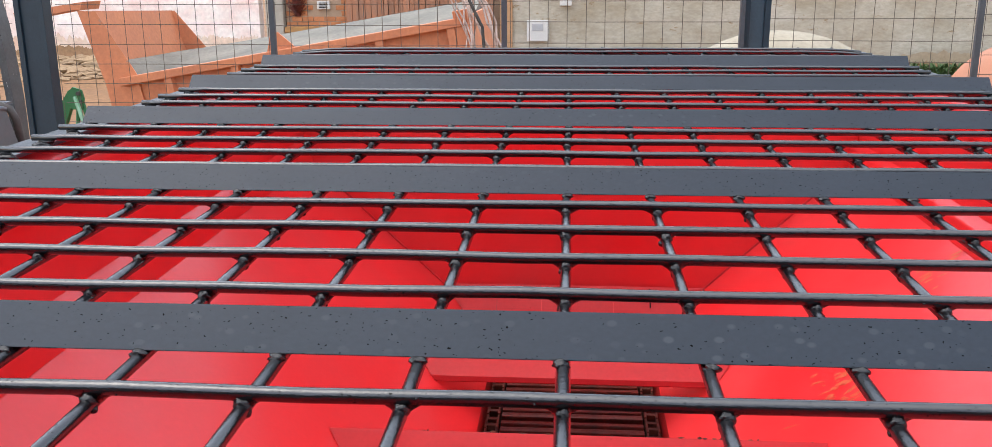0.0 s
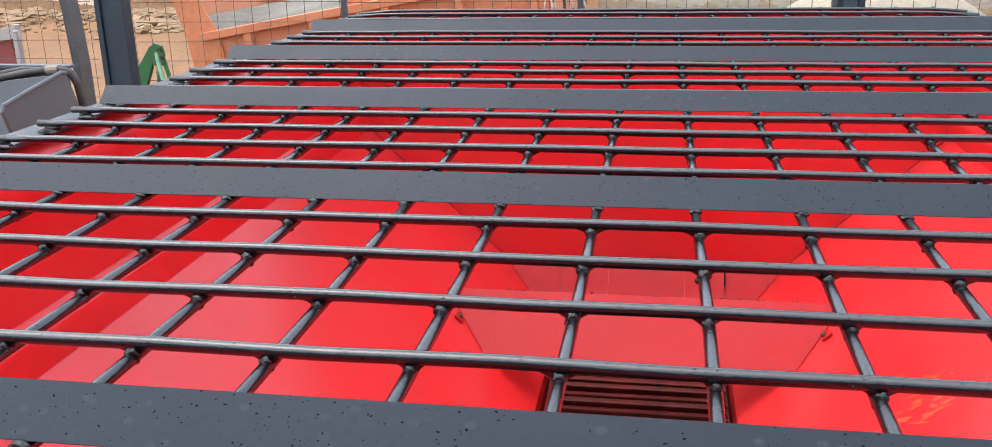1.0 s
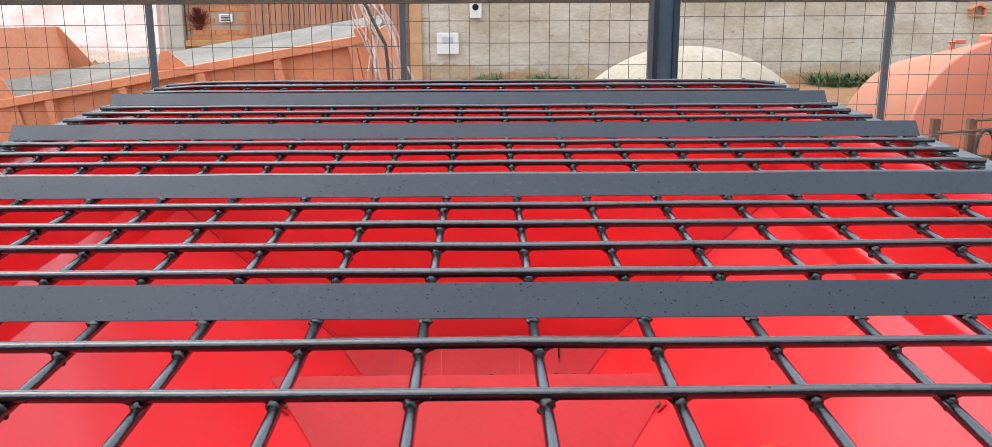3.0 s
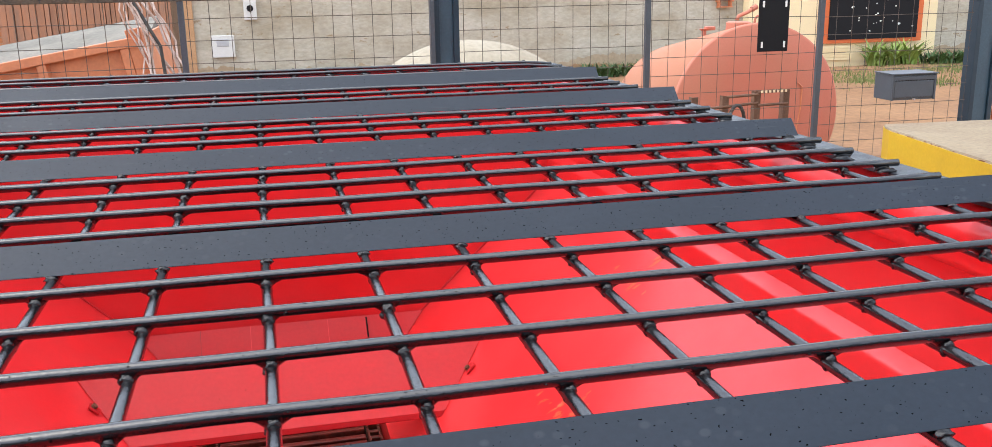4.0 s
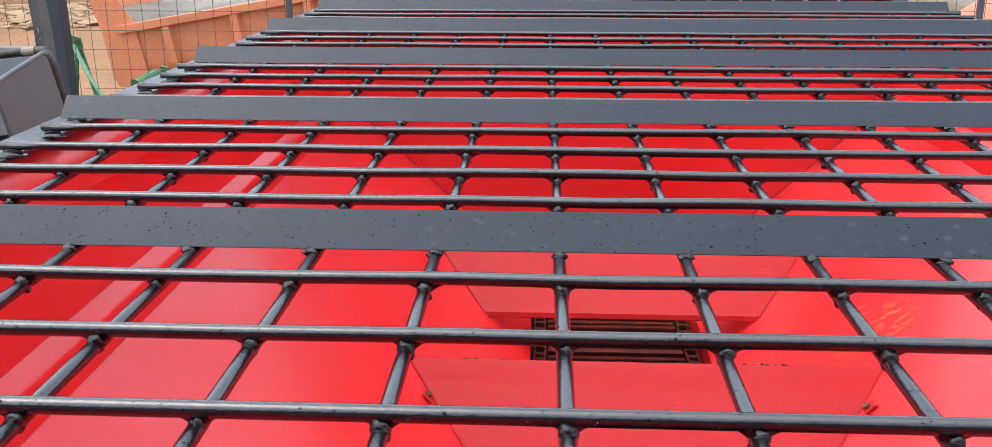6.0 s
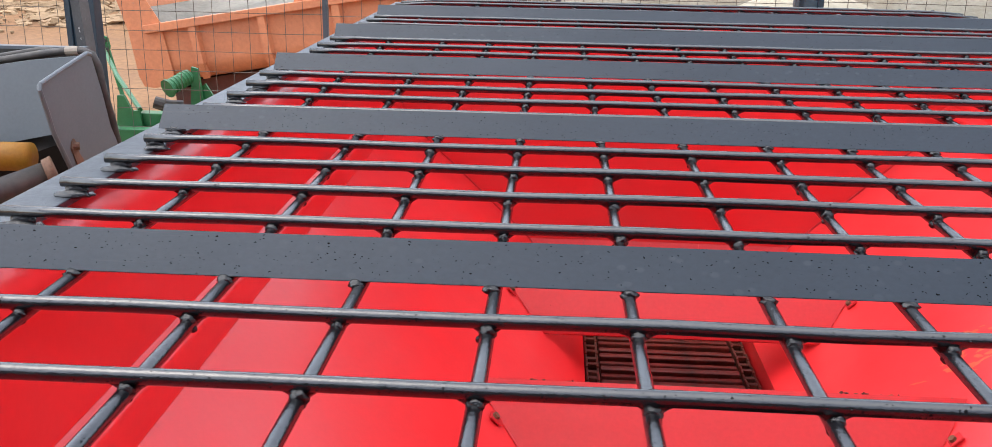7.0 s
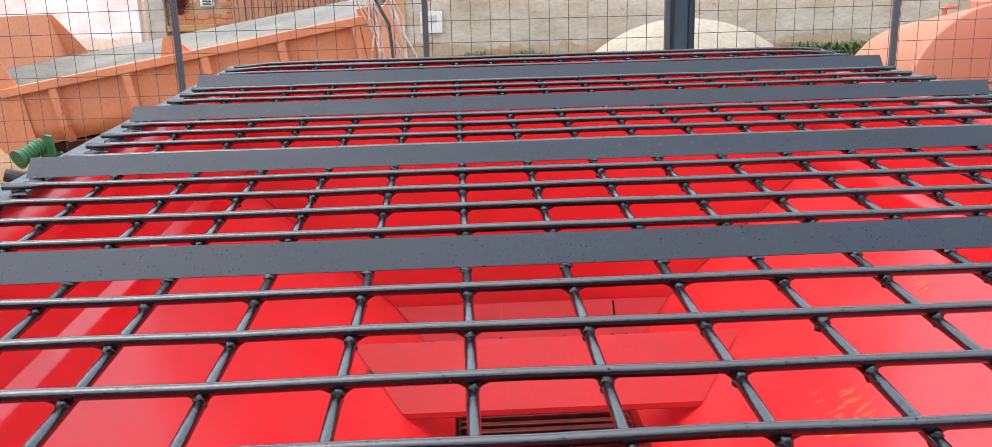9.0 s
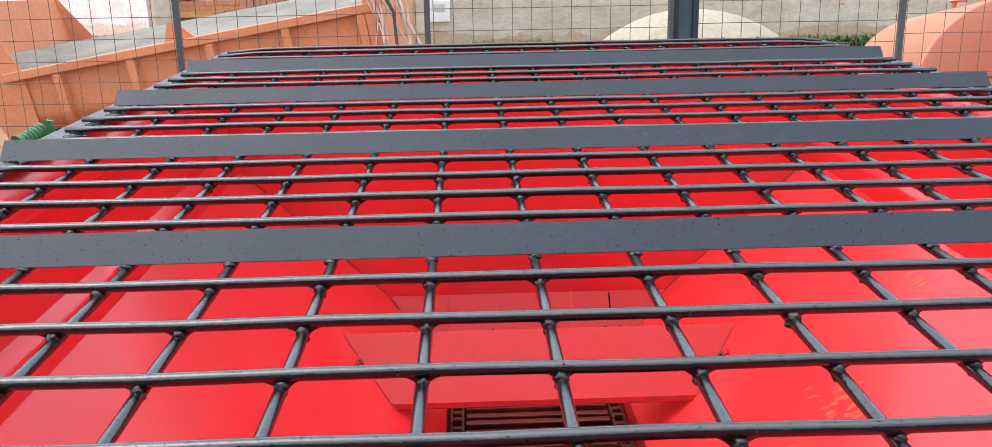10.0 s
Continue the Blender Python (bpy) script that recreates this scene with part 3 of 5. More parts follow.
for k in range(38):
    y = 1.55 + 0.046 * k
    ob = new("slat", slat_mesh)
    ob.parent, ob.matrix_parent_inverse = conveyor, conveyor.matrix_world.inverted()
    ob.matrix_basis = pose(MID, y, -1.046 + rng.uniform(-0.003, 0.003), rng.uniform(-9, 9), 0, rng.uniform(-0.6, 0.6))
    for s in (-1, 1):
        ob = new("chain_link", link_mesh)
        ob.parent, ob.matrix_parent_inverse = conveyor, conveyor.matrix_world.inverted()
        ob.matrix_basis = pose(MID + s * 0.233, y + 0.02, -1.044 + (0.004 if k % 2 else 0), 0, 0, rng.uniform(-3, 3))

# ---------------------------------------------------------------- the grating on top
grating = thing("grating", "black-painted welded steel rod grating over the hopper", "grating", (MID, 1.4, -0.02))
RIM_IN, RIM_OUT = 0.8475, 0.9025
for s in (-1, 1):
    a, b = sorted((MID + s * RIM_IN, MID + s * RIM_OUT))
    part("rim", box((a, Y_NEAR, -0.0195), (b, Y_FAR + 0.01, -0.0125), None, 0.0012), RIM, grating, "grey-black flat steel rim")
for y0, y1 in ((Y_FAR - 0.045, Y_FAR + 0.01), (Y_NEAR, Y_NEAR + 0.055)):
    part("rim", box((MID - RIM_IN + 0.001, y0, -0.0195), (MID + RIM_IN - 0.001, y1, -0.0125), None, 0.0012), RIM, grating, "grey-black flat steel rim")

ROD = 0.0051
COLS = [0.1 * i - (0.017 if i == -7 else 0.0) for i in range(-7, 9)]
FIRST, LAST = -12, 24
for i, x in enumerate(COLS):
    rng = random.Random(100 + i)
    pts = [(x + rng.uniform(-0.0012, 0.0012), y, -0.0102 + 0.0 + rng.uniform(-0.0006, 0.0006)) for y in np.linspace(Y_NEAR + 0.01, Y_FAR - 0.085, 16)]
    pts += [(x, Y_FAR - 0.076, -0.006), (x + rng.uniform(-0.003, 0.003), Y_FAR - 0.071, 0.006)]
    part("long_rod", tube(pts, ROD, 10), BLACK_ROD, grating, smooth=True)


def weld_mesh(seed):
    """Lumpy weld metal where a cross rod lies on a long rod, with hollow fillets running out along the cross rod."""
    rng = random.Random(seed)
    bm = bmesh.new()
    k = rng.uniform(0.85, 1.15)
    lump(bm, (rng.uniform(-0.001, 0.001), -0.0052, -0.0066), (0.0052 * k, 0.0036 * k, 0.0046 * k), rng, 0.35, 3)
    lump(bm, (rng.uniform(-0.0015, 0.0015), -0.0040, -0.0118), (0.0046 * k, 0.0040, 0.0040), rng, 0.35, 3)
    lump(bm, (0, 0.0050, -0.0070), (0.0050 * k, 0.0036, 0.0042), rng, 0.35, 3)
    for e in (-1, 1):
        w, deep = rng.uniform(0.013, 0.020), rng.uniform(0.0080, 0.0095)
        rows = []
        for q in range(7):
            f = q / 6
            x, low, half = e * (0.002 + (w - 0.002) * f), -0.0040 - deep * (1 - f) ** 1.9, 0.0040 - 0.0026 * f
            rows.append([bm.verts.new((x, y, z)) for y, z in ((-half, -0.0028), (-half * 0.9, (low - 0.0030) / 2), (0, low), (half * 0.9, (low - 0.0030) / 2), (half, -0.0028))])
        for a, b in zip(rows, rows[1:]):
            for q in range(4):
                bm.faces.new((a[q], a[q + 1], b[q + 1], b[q]))
    for q in range(rng.randint(1, 4)):
        # spatter stuck to the cross rod beside the joint
        r, a = rng.uniform(0.0005, 0.0011), rng.uniform(-0.5, 0.7)
        lump(bm, (rng.choice((-1, 1)) * rng.uniform(0.007, 0.022), -0.0048 * math.cos(a), -0.0048 * math.sin(a)), (r, r, r), rng, 0.3, 1)
    return finish(bm, "weld_bead")


def bar_weld_mesh(seed):
    rng = random.Random(seed)
    bm = bmesh.new()
    lump(bm, (0, 0, -0.0006), (0.0060, 0.0038, 0.0036), rng, 0.5, 3)
    return finish(bm, "weld_bead")


def rim_weld_mesh(seed):
    """A flat puddle of weld on the rim along a rod's end."""
    rng = random.Random(seed)
    bm = bmesh.new()
    lump(bm, (rng.uniform(-0.003, 0.003), -0.0060, 0.0012), (rng.uniform(0.013, 0.019), 0.0062, 0.0046), rng, 0.4, 3)
    lump(bm, (rng.uniform(-0.004, 0.004), 0.0020, 0.0030), (0.0110, 0.0042, 0.0062), rng, 0.4, 3)
    lump(bm, (rng.uniform(-0.003, 0.003), 0.0, 0.0050), (rng.uniform(0.010, 0.015), 0.0046, 0.0056), rng, 0.36, 3)
    for q in range(5):
        r = rng.uniform(0.0014, 0.0032)
        lump(bm, (rng.uniform(-0.017, 0.017), rng.uniform(-0.012, 0.006), 0.0002), (r * rng.uniform(1.0, 1.9), r, r * 0.5), rng, 0.4, 2)
    return finish(bm, "weld_bead", RIM_WELD)


def finish(bm, name, mt=None):
    bmesh.ops.recalc_face_normals(bm, faces=bm.faces)
    for f in bm.faces:
        f.smooth = True
    me = bpy.data.meshes.new(name)
    bm.to_mesh(me)
    bm.free()
    me.materials.append(mt or WELD)
    return me


def weld(me, parent, x, y, z, turn=0.0):
    ob = new("weld_bead", me)
    ob.parent = parent
    ob.matrix_basis = pose(x, y, z, 0, 0, turn)
    return ob


def joined_welds(places, parent):
    """Weld beads far down the grating, joined into one part."""
    bm = bmesh.new()
    for me, x, y, z in places:
        old = len(bm.verts)
        bm.from_mesh(me)
        bm.verts.ensure_lookup_table()
        for v in bm.verts[old:]:
            v.co += Vector((x, y, z))
    tagged(part("weld_run", bm, WELD, parent, "lumpy painted welds", smooth=True), kind="stuff")


CROSS_WELDS = [weld_mesh(900 + q) for q in range(9)]
BAR_WELDS = [bar_weld_mesh(930 + q) for q in range(5)]
RIM_WELDS = [rim_weld_mesh(950 + q) for q in range(5)]
LEFT_END, RIGHT_END = MID - 0.866, MID + 0.862
for k in range(FIRST, LAST + 1):
    y = BAR0 + PITCH * k
    rng = random.Random(500 + k)
    if k % 5 == 0:
        # an angle bar, laid like a roof across the long rods
        leg, t = 0.0380, 0.0042
        d = leg / math.sqrt(2)
        z0 = -0.0048
        prof = [(y - d, z0), (y, z0 + d), (y + d, z0), (y + d - t * 1.41, z0), (y, z0 + d - t * 1.41), (y - d + t * 1.41, z0)]
        bm = prism(prof, "x", MID - 0.872 + rng.uniform(-0.004, 0.004), MID + 0.868 + rng.uniform(-0.004, 0.004))
        bmesh.ops.bevel(bm, geom=[e for e in bm.edges if e.calc_length() > 1.0], offset=0.0009, segments=2, affect="EDGES")
        bar = part("angle_bar", bm, BLACK, grating, "black-painted steel angle bar laid ridge up")
        places = []
        for x in COLS:
            places.append((rng.choice(BAR_WELDS), x + rng.uniform(-0.002, 0.002), y - d - 0.0025, z0 - 0.001))
            places.append((rng.choice(BAR_WELDS), x + rng.uniform(-0.002, 0.002), y + d + 0.0025, z0 - 0.001))
        for e in (MID - 0.856, MID + 0.852):
            places.append((rng.choice(RIM_WELDS), e, y - d + 0.004, -0.0122))
        if 0 <= k <= 10:
            for p in places:
                weld(p[0], bar, *p[1:])
        else:
            joined_welds(places, bar)
    else:
        drop = 0.009 if k >= 23 else 0.0
        xs = [LEFT_END, LEFT_END + 0.055, LEFT_END + 0.10] + list(np.linspace(LEFT_END + 0.2, RIGHT_END - 0.2, 12)) + [RIGHT_END - 0.10, RIGHT_END - 0.05, RIGHT_END]
        dz = [0.85, 0.5, 0.1] + [0] * 12 + [0.1, 0.5, 0.85]
        sag = [rng.uniform(-0.0007, 0.0007) for _ in xs]
        pts = [(x + (rng.uniform(-0.006, 0.006) if n in (0, len(xs) - 1) else 0), y + rng.uniform(-0.0012, 0.0012), sag[n] - drop * dz[n] + (0.004 if k >= 23 else 0)) for n, x in enumerate(xs)]
        rod = part("cross_rod", tube(pts, ROD, 10), BLACK_ROD, grating, smooth=True)
        places = [(rng.choice(CROSS_WELDS), x, y, 0.0) for x in COLS]
        for e in (LEFT_END + 0.019, RIGHT_END - 0.019):
            places.append((rng.choice(RIM_WELDS), e + rng.uniform(-0.003, 0.003), y, -0.0122))
        if -2 <= k <= 14:
            for p in places:
                weld(p[0], rod, *p[1:])
        else:
            joined_welds(places, rod)

# ---------------------------------------------------------------- fence and columns
def column(x, y, w, label, web=COLUMN_LIT):
    """An H-shaped steel column with its web towards the yard."""
    ob = thing("steel_column", label, "steel column", (x, y, GROUND), group="yard columns")
    # web tone carries the light falling on it; the first column keeps the dark one
    part("web", box((x - w / 2 + 0.031, y - 0.030, GROUND - 0.1), (x + w / 2 - 0.031, y + 0.006, 2.4)), web, ob)
    for s in (-1, 1):
        a, b = sorted((x + s * (w / 2 - 0.030), x + s * w / 2))
        part("flange", box((a, y - 0.045, GROUND - 0.1), (b, y + 0.045, 2.4), None, 0.002), COLUMN, ob)
    return ob


column(-2.935, FENCE_Y + 0.10, 0.165, "dark blue-grey painted steel column beside the mesh fence", COLUMN)
column(0.952, FENCE_Y + 0.06, 0.132, "dark blue-grey painted steel column beside the mesh fence")
column(4.180, FENCE_Y + 0.03, 0.160, "dark blue-grey painted steel column beside the orange gate")

fence = thing("mesh_fence", "rusty welded wire mesh fence on thin steel posts", "fence", (0.5, FENCE_Y, GROUND))
POSTS = [-5.6, -4.2, -1.570, -0.342, 2.045, 3.085]
for x in POSTS:
    part("post", box((x - 0.0145, FENCE_Y - 0.0145, GROUND - 0.1), (x + 0.0145, FENCE_Y + 0.0145, 0.60), None, 0.003), FENCE, fence)
part("post", prism([(0.862, FENCE_Y - 0.02), (0.884, FENCE_Y - 0.02), (0.884, FENCE_Y - 0.015), (0.867, FENCE_Y - 0.015), (0.867, FENCE_Y + 0.02), (0.862, FENCE_Y + 0.02)], "z", GROUND - 0.1, 0.165), FENCE, fence, "angle-iron edge post")
for a, b in ((-6.4, -3.02), (-2.85, 0.885), (1.02, 4.10)):
    part("top_rail", box((a, FENCE_Y - 0.017, 0.160), (b, FENCE_Y + 0.017, 0.195), None, 0.003), RAIL, fence, "mossy rusty top rail")
rng = random.Random(21)
BAYS = [(-6.4, -4.2, -6.35, 0.07, 0.105), (-4.2, -3.02, -4.13, 0.07, 0.105), (-2.765, -1.570, -2.78, 0.062, 0.105), (-1.570, -0.342, -1.482, 0.059, 0.106),
        (-0.342, 0.870, -0.312, 0.075, 0.107), (1.02, 2.045, 1.14, 0.092, 0.11), (2.045, 3.085, 2.080, 0.104, 0.101), (3.085, 4.10, 3.10, 0.10, 0.102)]
for a, b, x, z, dz in BAYS:
    bm = bmesh.new()
    lean = rng.uniform(-0.006, 0.006)
    if x - 0.0985 > a:
        x -= 0.0985
    while x < b:
        add_tube(bm, [(x - lean * q / 4 + 0.003 * noise.noise((x * 9, q, 0)), FENCE_Y + 0.022 + 0.004 * noise.noise((x * 7, q, 4)), h) for q, h in enumerate(np.linspace(0.175, GROUND, 5))], 0.0017, 4, False)
        x += 0.0985 + rng.uniform(-0.0015, 0.0015)
    while z > GROUND:
        add_tube(bm, [(x, FENCE_Y + 0.027, z + 0.004 * noise.noise((x * 2, z * 5, 1))) for x in np.linspace(a, b, 6)], 0.0017, 4, False)
        z -= dz + rng.uniform(-0.0015, 0.0015)
    part("mesh_panel", bm, WIRE, fence, "rusted square wire mesh")

# things hung on the fence
ob = thing("mailbox", "grey painted steel mailbox hung on the mesh fence", "mailbox", (3.60, FENCE_Y - 0.09, -0.472))
part("body", box((3.466, FENCE_Y - 0.150, -0.470), (3.748, FENCE_Y + 0.012, -0.324), None, 0.004), MAILBOX, ob)
part("door", box((3.481, FENCE_Y - 0.157, -0.455), (3.733, FENCE_Y - 0.149, -0.362), None, 0.003), MAILBOX, ob)
part("flap", box((3.474, FENCE_Y - 0.160, -0.358), (3.740, FENCE_Y - 0.149, -0.334), None, 0.003), MAILBOX, ob)
part("slot", box((3.476, FENCE_Y - 0.1535, -0.3615), (3.738, FENCE_Y - 0.149, -0.3585)), PLATE_BLACK, ob, "dark letter slot")
part("hood", box((3.460, FENCE_Y - 0.168, -0.325), (3.754, FENCE_Y + 0.014, -0.318), None, 0.003), MAILBOX, ob)
for a, b in ((3.466, 3.478), (3.736, 3.748)):
    part("edge_strip", box((a, FENCE_Y - 0.159, -0.470), (b, FENCE_Y - 0.149, -0.326), None, 0.002), MAILBOX, ob)
part("knob", tube([(3.61, FENCE_Y - 0.150, -0.465), (3.61, FENCE_Y - 0.166, -0.465)], 0.006, 8), TRAILER_RIM, ob, "small pale knob")

ob = thing("black_panel", "black sheet panel with white slots tied to the mesh fence", "panel", (2.78, FENCE_Y - 0.03, -0.18))
part("sheet", box((2.690, FENCE_Y - 0.024, -0.180), (2.872, FENCE_Y - 0.012, 0.110), None, 0.003), PLATE_BLACK, ob)
for x in (2.713, 2.849):
    for z in (-0.142, 0.078):
        part("slot", box((x - 0.006, FENCE_Y - 0.027, z - 0.017), (x + 0.006, FENCE_Y - 0.0235, z + 0.017), None, 0.0025), SLOT_WHITE, ob, "white slot")

ob = thing("iron_rack", "rusty angle-iron rack with striped tape behind the fence", "rack", (2.75, 5.55, GROUND))
for x, z in ((2.46, -0.455), (2.655, -0.455), (2.86, -0.435), (3.05, -0.430)):
    part("upright", prism([(x - 0.02, 5.53), (x + 0.02, 5.53), (x + 0.02, 5.535), (x - 0.015, 5.535), (x - 0.015, 5.57), (x - 0.02, 5.57)], "z", GROUND, z), RACK, ob)
for x0, x1, z0, z1 in ((2.46, 2.86, -0.53, -0.505), (2.46, 2.86, -0.66, -0.655), (2.86, 3.06, -0.63, -0.63), (2.86, 3.06, -0.52, -0.515), (2.86, 3.05, -0.442, -0.438), (2.655, 2.86, -0.462, -0.455)):
    part("crossbar", tube([(x0, 5.528, z0), (x1, 5.528, z1)], 0.009, 6), RACK, ob)
stripe = bmesh.new()
for q in range(7):
    add_box(stripe, (2.875 + 0.026 * q, 5.516, -0.446), (2.888 + 0.026 * q, 5.520, -0.430))
part("striped_tape", stripe, CREAM, ob, "pale stripes of warning tape")
loop = [(2.72 + 0.05 * math.sin(a), 5.51, -0.62 + 0.11 * math.cos(a)) for a in np.linspace(-2.6, 2.6, 16)]
part("hanging_hose", tube(loop, 0.011, 8), RUBBER, ob, "black hose hung on the rack")

# orange gate leaf past the last column
ob = thing("orange_gate", "orange painted steel gate leaf beside the column", "gate", (4.75, FENCE_Y, GROUND))
part("stile", box((4.29, FENCE_Y - 0.02, GROUND + 0.05), (4.37, FENCE_Y + 0.02, 0.9), None, 0.004), ORANGE, ob)
part("stile", box((5.2, FENCE_Y - 0.02, GROUND + 0.05), (5.28, FENCE_Y + 0.02, 0.9), None, 0.004), ORANGE, ob)
part("leaf", box((4.37, FENCE_Y - 0.008, GROUND + 0.08), (5.2, FENCE_Y + 0.008, 0.88)), ORANGE, ob)
part("foot", box((4.30, FENCE_Y - 0.015, GROUND - 0.06), (4.36, FENCE_Y + 0.015, GROUND + 0.06)), ORANGE, ob)

# ---------------------------------------------------------------- tipper body behind the fence
TILT = radians(-9.7)
DM = Matrix.Translation((-3.93, 8.0, -1.180)) @ Matrix.Rotation(TILT, 4, "Y")
dump = thing("tipper_body", "faded orange steel tipper body with a worn grey inside, resting tilted", "tipper body", (-2.4, 9.0, GROUND))
DL, DW, DH = 3.22, 1.88, 0.50


def in_dump(bm):
    bmesh.ops.transform(bm, matrix=DM, verts=bm.verts)
    return bm


belly = [(0.16 - 0.16 * math.cos(a), 0.16 - 0.16 * math.sin(a)) for a in np.linspace(radians(90), 0, 12)]
side = belly + [(0.0, DH - 0.060), (0.012, DH - 0.060)] + [(0.16 - 0.148 * math.cos(a), 0.16 - 0.148 * math.sin(a)) for a in np.linspace(0, radians(90), 12)]
part("near_side", in_dump(prism(side, "x", 0.17, DL)), DUMP, dump, "faded orange ribbed side", smooth=True, sharp=30)
part("near_rim", in_dump(box((0.30, -0.062, DH - 0.066), (DL, 0.055, DH), None, 0.006)), DUMP, dump, "orange rim channel")
part("far_side", in_dump(box((0.17, DW - 0.012, 0.0), (DL, DW, DH + 0.085))), DUMP_IN, dump, "worn grey inner face")
part("floor", in_dump(box((0.17, 0.161, 0.0), (DL, DW - 0.012, 0.012))), DUMP_IN, dump, "worn grey floor")
# the load surface of dried grey mud lies slanted against the far side
mud = bmesh.new()
strips = [(0.152, 0.640, 0.600), (0.30, 0.53, 0.592), (0.46, 0.44, 0.590), (0.8, 0.41, 0.585), (DL - 0.02, 0.40, 0.582)]
rows = [[mud.verts.new(p) for p in ((x, 0.06, a), (x, DW * 0.5, (a + b) / 2 - 0.005), (x, DW - 0.016, b), (x, DW - 0.016, 0.02), (x, 0.17, 0.02))] for x, a, b in strips]
for a, b in zip(rows, rows[1:]):
    for q in range(5):
        mud.faces.new((a[q], a[(q + 1) % 5], b[(q + 1) % 5], b[q]))
mud.faces.new(rows[0])
mud.faces.new(rows[-1][::-1])
part("dried_mud", in_dump(mud), DUMP_IN, dump, "dried grey mud lining")
bm = bmesh.new()
corners = [(0.090, 0.012, 1.085), (0.085, DW, 1.005), (0.185, DW, 0.30), (0.200, 0.012, 0.30)]
front = [bm.verts.new(p) for p in corners]
back = [bm.verts.new((x - 0.012, y, z)) for x, y, z in corners]
bm.faces.new(front)
bm.faces.new(back[::-1])
for q in range(4):
    r = (q + 1) % 4
    bm.faces.new((front[q], back[q], back[r], front[r]))
part("headboard", in_dump(bm), DUMP, dump, "leaning orange headboard")
wing = [(0.085, 1.09), (0.16, 0.47), (0.155, 0.10), (0.18, 0.01), (0.26, -0.015), (0.45, -0.015), (0.445, 0.50), (0.235, 1.055)]
part("headboard_wing", in_dump(prism(wing, "y", -0.022, -0.010)), DUMP, dump, "orange side plate of the headboard")
wing = [(0.078, 1.003), (0.145, 0.50), (0.40, 0.50), (0.345, 0.60), (0.115, 1.000)]
part("headboard_wing", in_dump(prism(wing, "y", DW - 0.026, DW - 0.014)), DUMP, dump, "orange side plate of the headboard")
part("top_lip", in_dump(prism([(-0.45, 1.10), (0.07, 1.10), (0.115, 1.088), (0.15, 1.150), (-0.45, 1.165)], "y", -0.03, 0.30)), DUMP, dump, "orange lip of the headboard")
for x in (0.66, 1.24, 1.86, 2.46, 3.05):
    rib = prism([(x, -0.001), (x + 0.015, -0.055), (x + 0.075, -0.055), (x + 0.09, -0.001)], "z", 0.13, DH - 0.068)
    part("rib", in_dump(rib), DUMP, dump)
    foot = prism([(-0.055, 0.13), (-0.03, 0.065), (0.02, -0.005), (0.06, 0.035), (0.02, 0.09), (0.0, 0.13)], "x", x + 0.015, x + 0.075)
    part("rib_foot", in_dump(foot), DUMP, dump)
part("stake_pocket", in_dump(prism([(1.57, DH - 0.002), (1.81, DH - 0.002), (1.69, DH + 0.14), (1.63, DH + 0.14)], "y", -0.01, 0.012)), DUMP, dump, "small orange gusset on the rim")
part("tailgate_post", in_dump(box((DL - 0.09, -0.05, -0.02), (DL + 0.02, 0.06, DH + 0.06), None, 0.006)), DUMP, dump)
part("tailgate", in_dump(box((DL, 0.05, 0.0), (DL + 0.03, DW, DH))), DUMP, dump)
for y in (8.35, 9.55):
    part("chassis_rail", prism([(-3.6, -1.31), (-0.75, -0.83), (-0.75, -0.67), (-3.6, -1.16)], "y", y, y + 0.12), CHASSIS, dump, "dark red chassis rail")
for x, z in ((-2.55, -1.11), (-1.0, -0.85)):
    part("stand", box((x - 0.11, 8.3, GROUND - 0.05), (x + 0.11, 9.7, z)), CHASSIS, dump, "rust-brown support under the body")
part("stand", box((-3.62, 8.3, GROUND - 0.05), (-3.44, 9.7, -1.19)), CHASSIS, dump, "rust-brown support under the body")

# pale dry cables hung over its far end
rng = random.Random(8)
cables = thing("dry_cables", "tangle of pale dry cables hanging over the tipper body", "cables", (-0.72, 7.93, -0.5))
for k in range(11):
    x, y = -0.84 + rng.uniform(-0.12, 0.12), 7.93
    pts = [(x, y, 0.16)]
    for q in range(8):
        x += rng.uniform(-0.02, 0.075)
        pts.append((x, y + rng.uniform(-0.05, 0.02), 0.16 - 0.115 * (q + 1)))
    part("cable", tube(pts, rng.uniform(0.006, 0.012), 6), VINE, cables)
pts = [(-0.85, 7.9, 0.1), (-0.69, 7.88, -0.22), (-0.67, 7.87, -0.5), (-0.60, 7.9, -0.9), (-0.62, 7.95, GROUND)]
part("cable", tube(pts, 0.013, 6), RUBBER, cables, "dark cable reaching the ground")

# ---------------------------------------------------------------- cream dome and the oxide-red tank
bm = bmesh.new()
bmesh.ops.create_uvsphere(bm, u_segments=64, v_segments=32, radius=1.0)
bmesh.ops.delete(bm, geom=[v for v in bm.verts if v.co.z < -0.1], context="VERTS")
for v in bm.verts:
    k = 1 + 0.008 * noise.noise(v.co * 2.2)
    v.co = Vector((1.80 + v.co.x * 1.27 * k, 8.75 + v.co.y * 1.0 * k, -1.55 + v.co.z * 1.25 * k))
tagged(part("concrete_dome", bm, DOME, smooth=True), "weathered cream concrete dome standing on the earth", "dome")

tank = thing("storage_tank", "oxide-red cylindrical steel storage tank lying on the earth", "tank", (3.9, 7.8, GROUND))


def ring_at(bm, c, r, n=72):
    return [bm.verts.new(Vector(c) + Vector((r * math.cos(2 * math.pi * k / n), 0.0, r * math.sin(2 * math.pi * k / n)))) for k in range(n)]


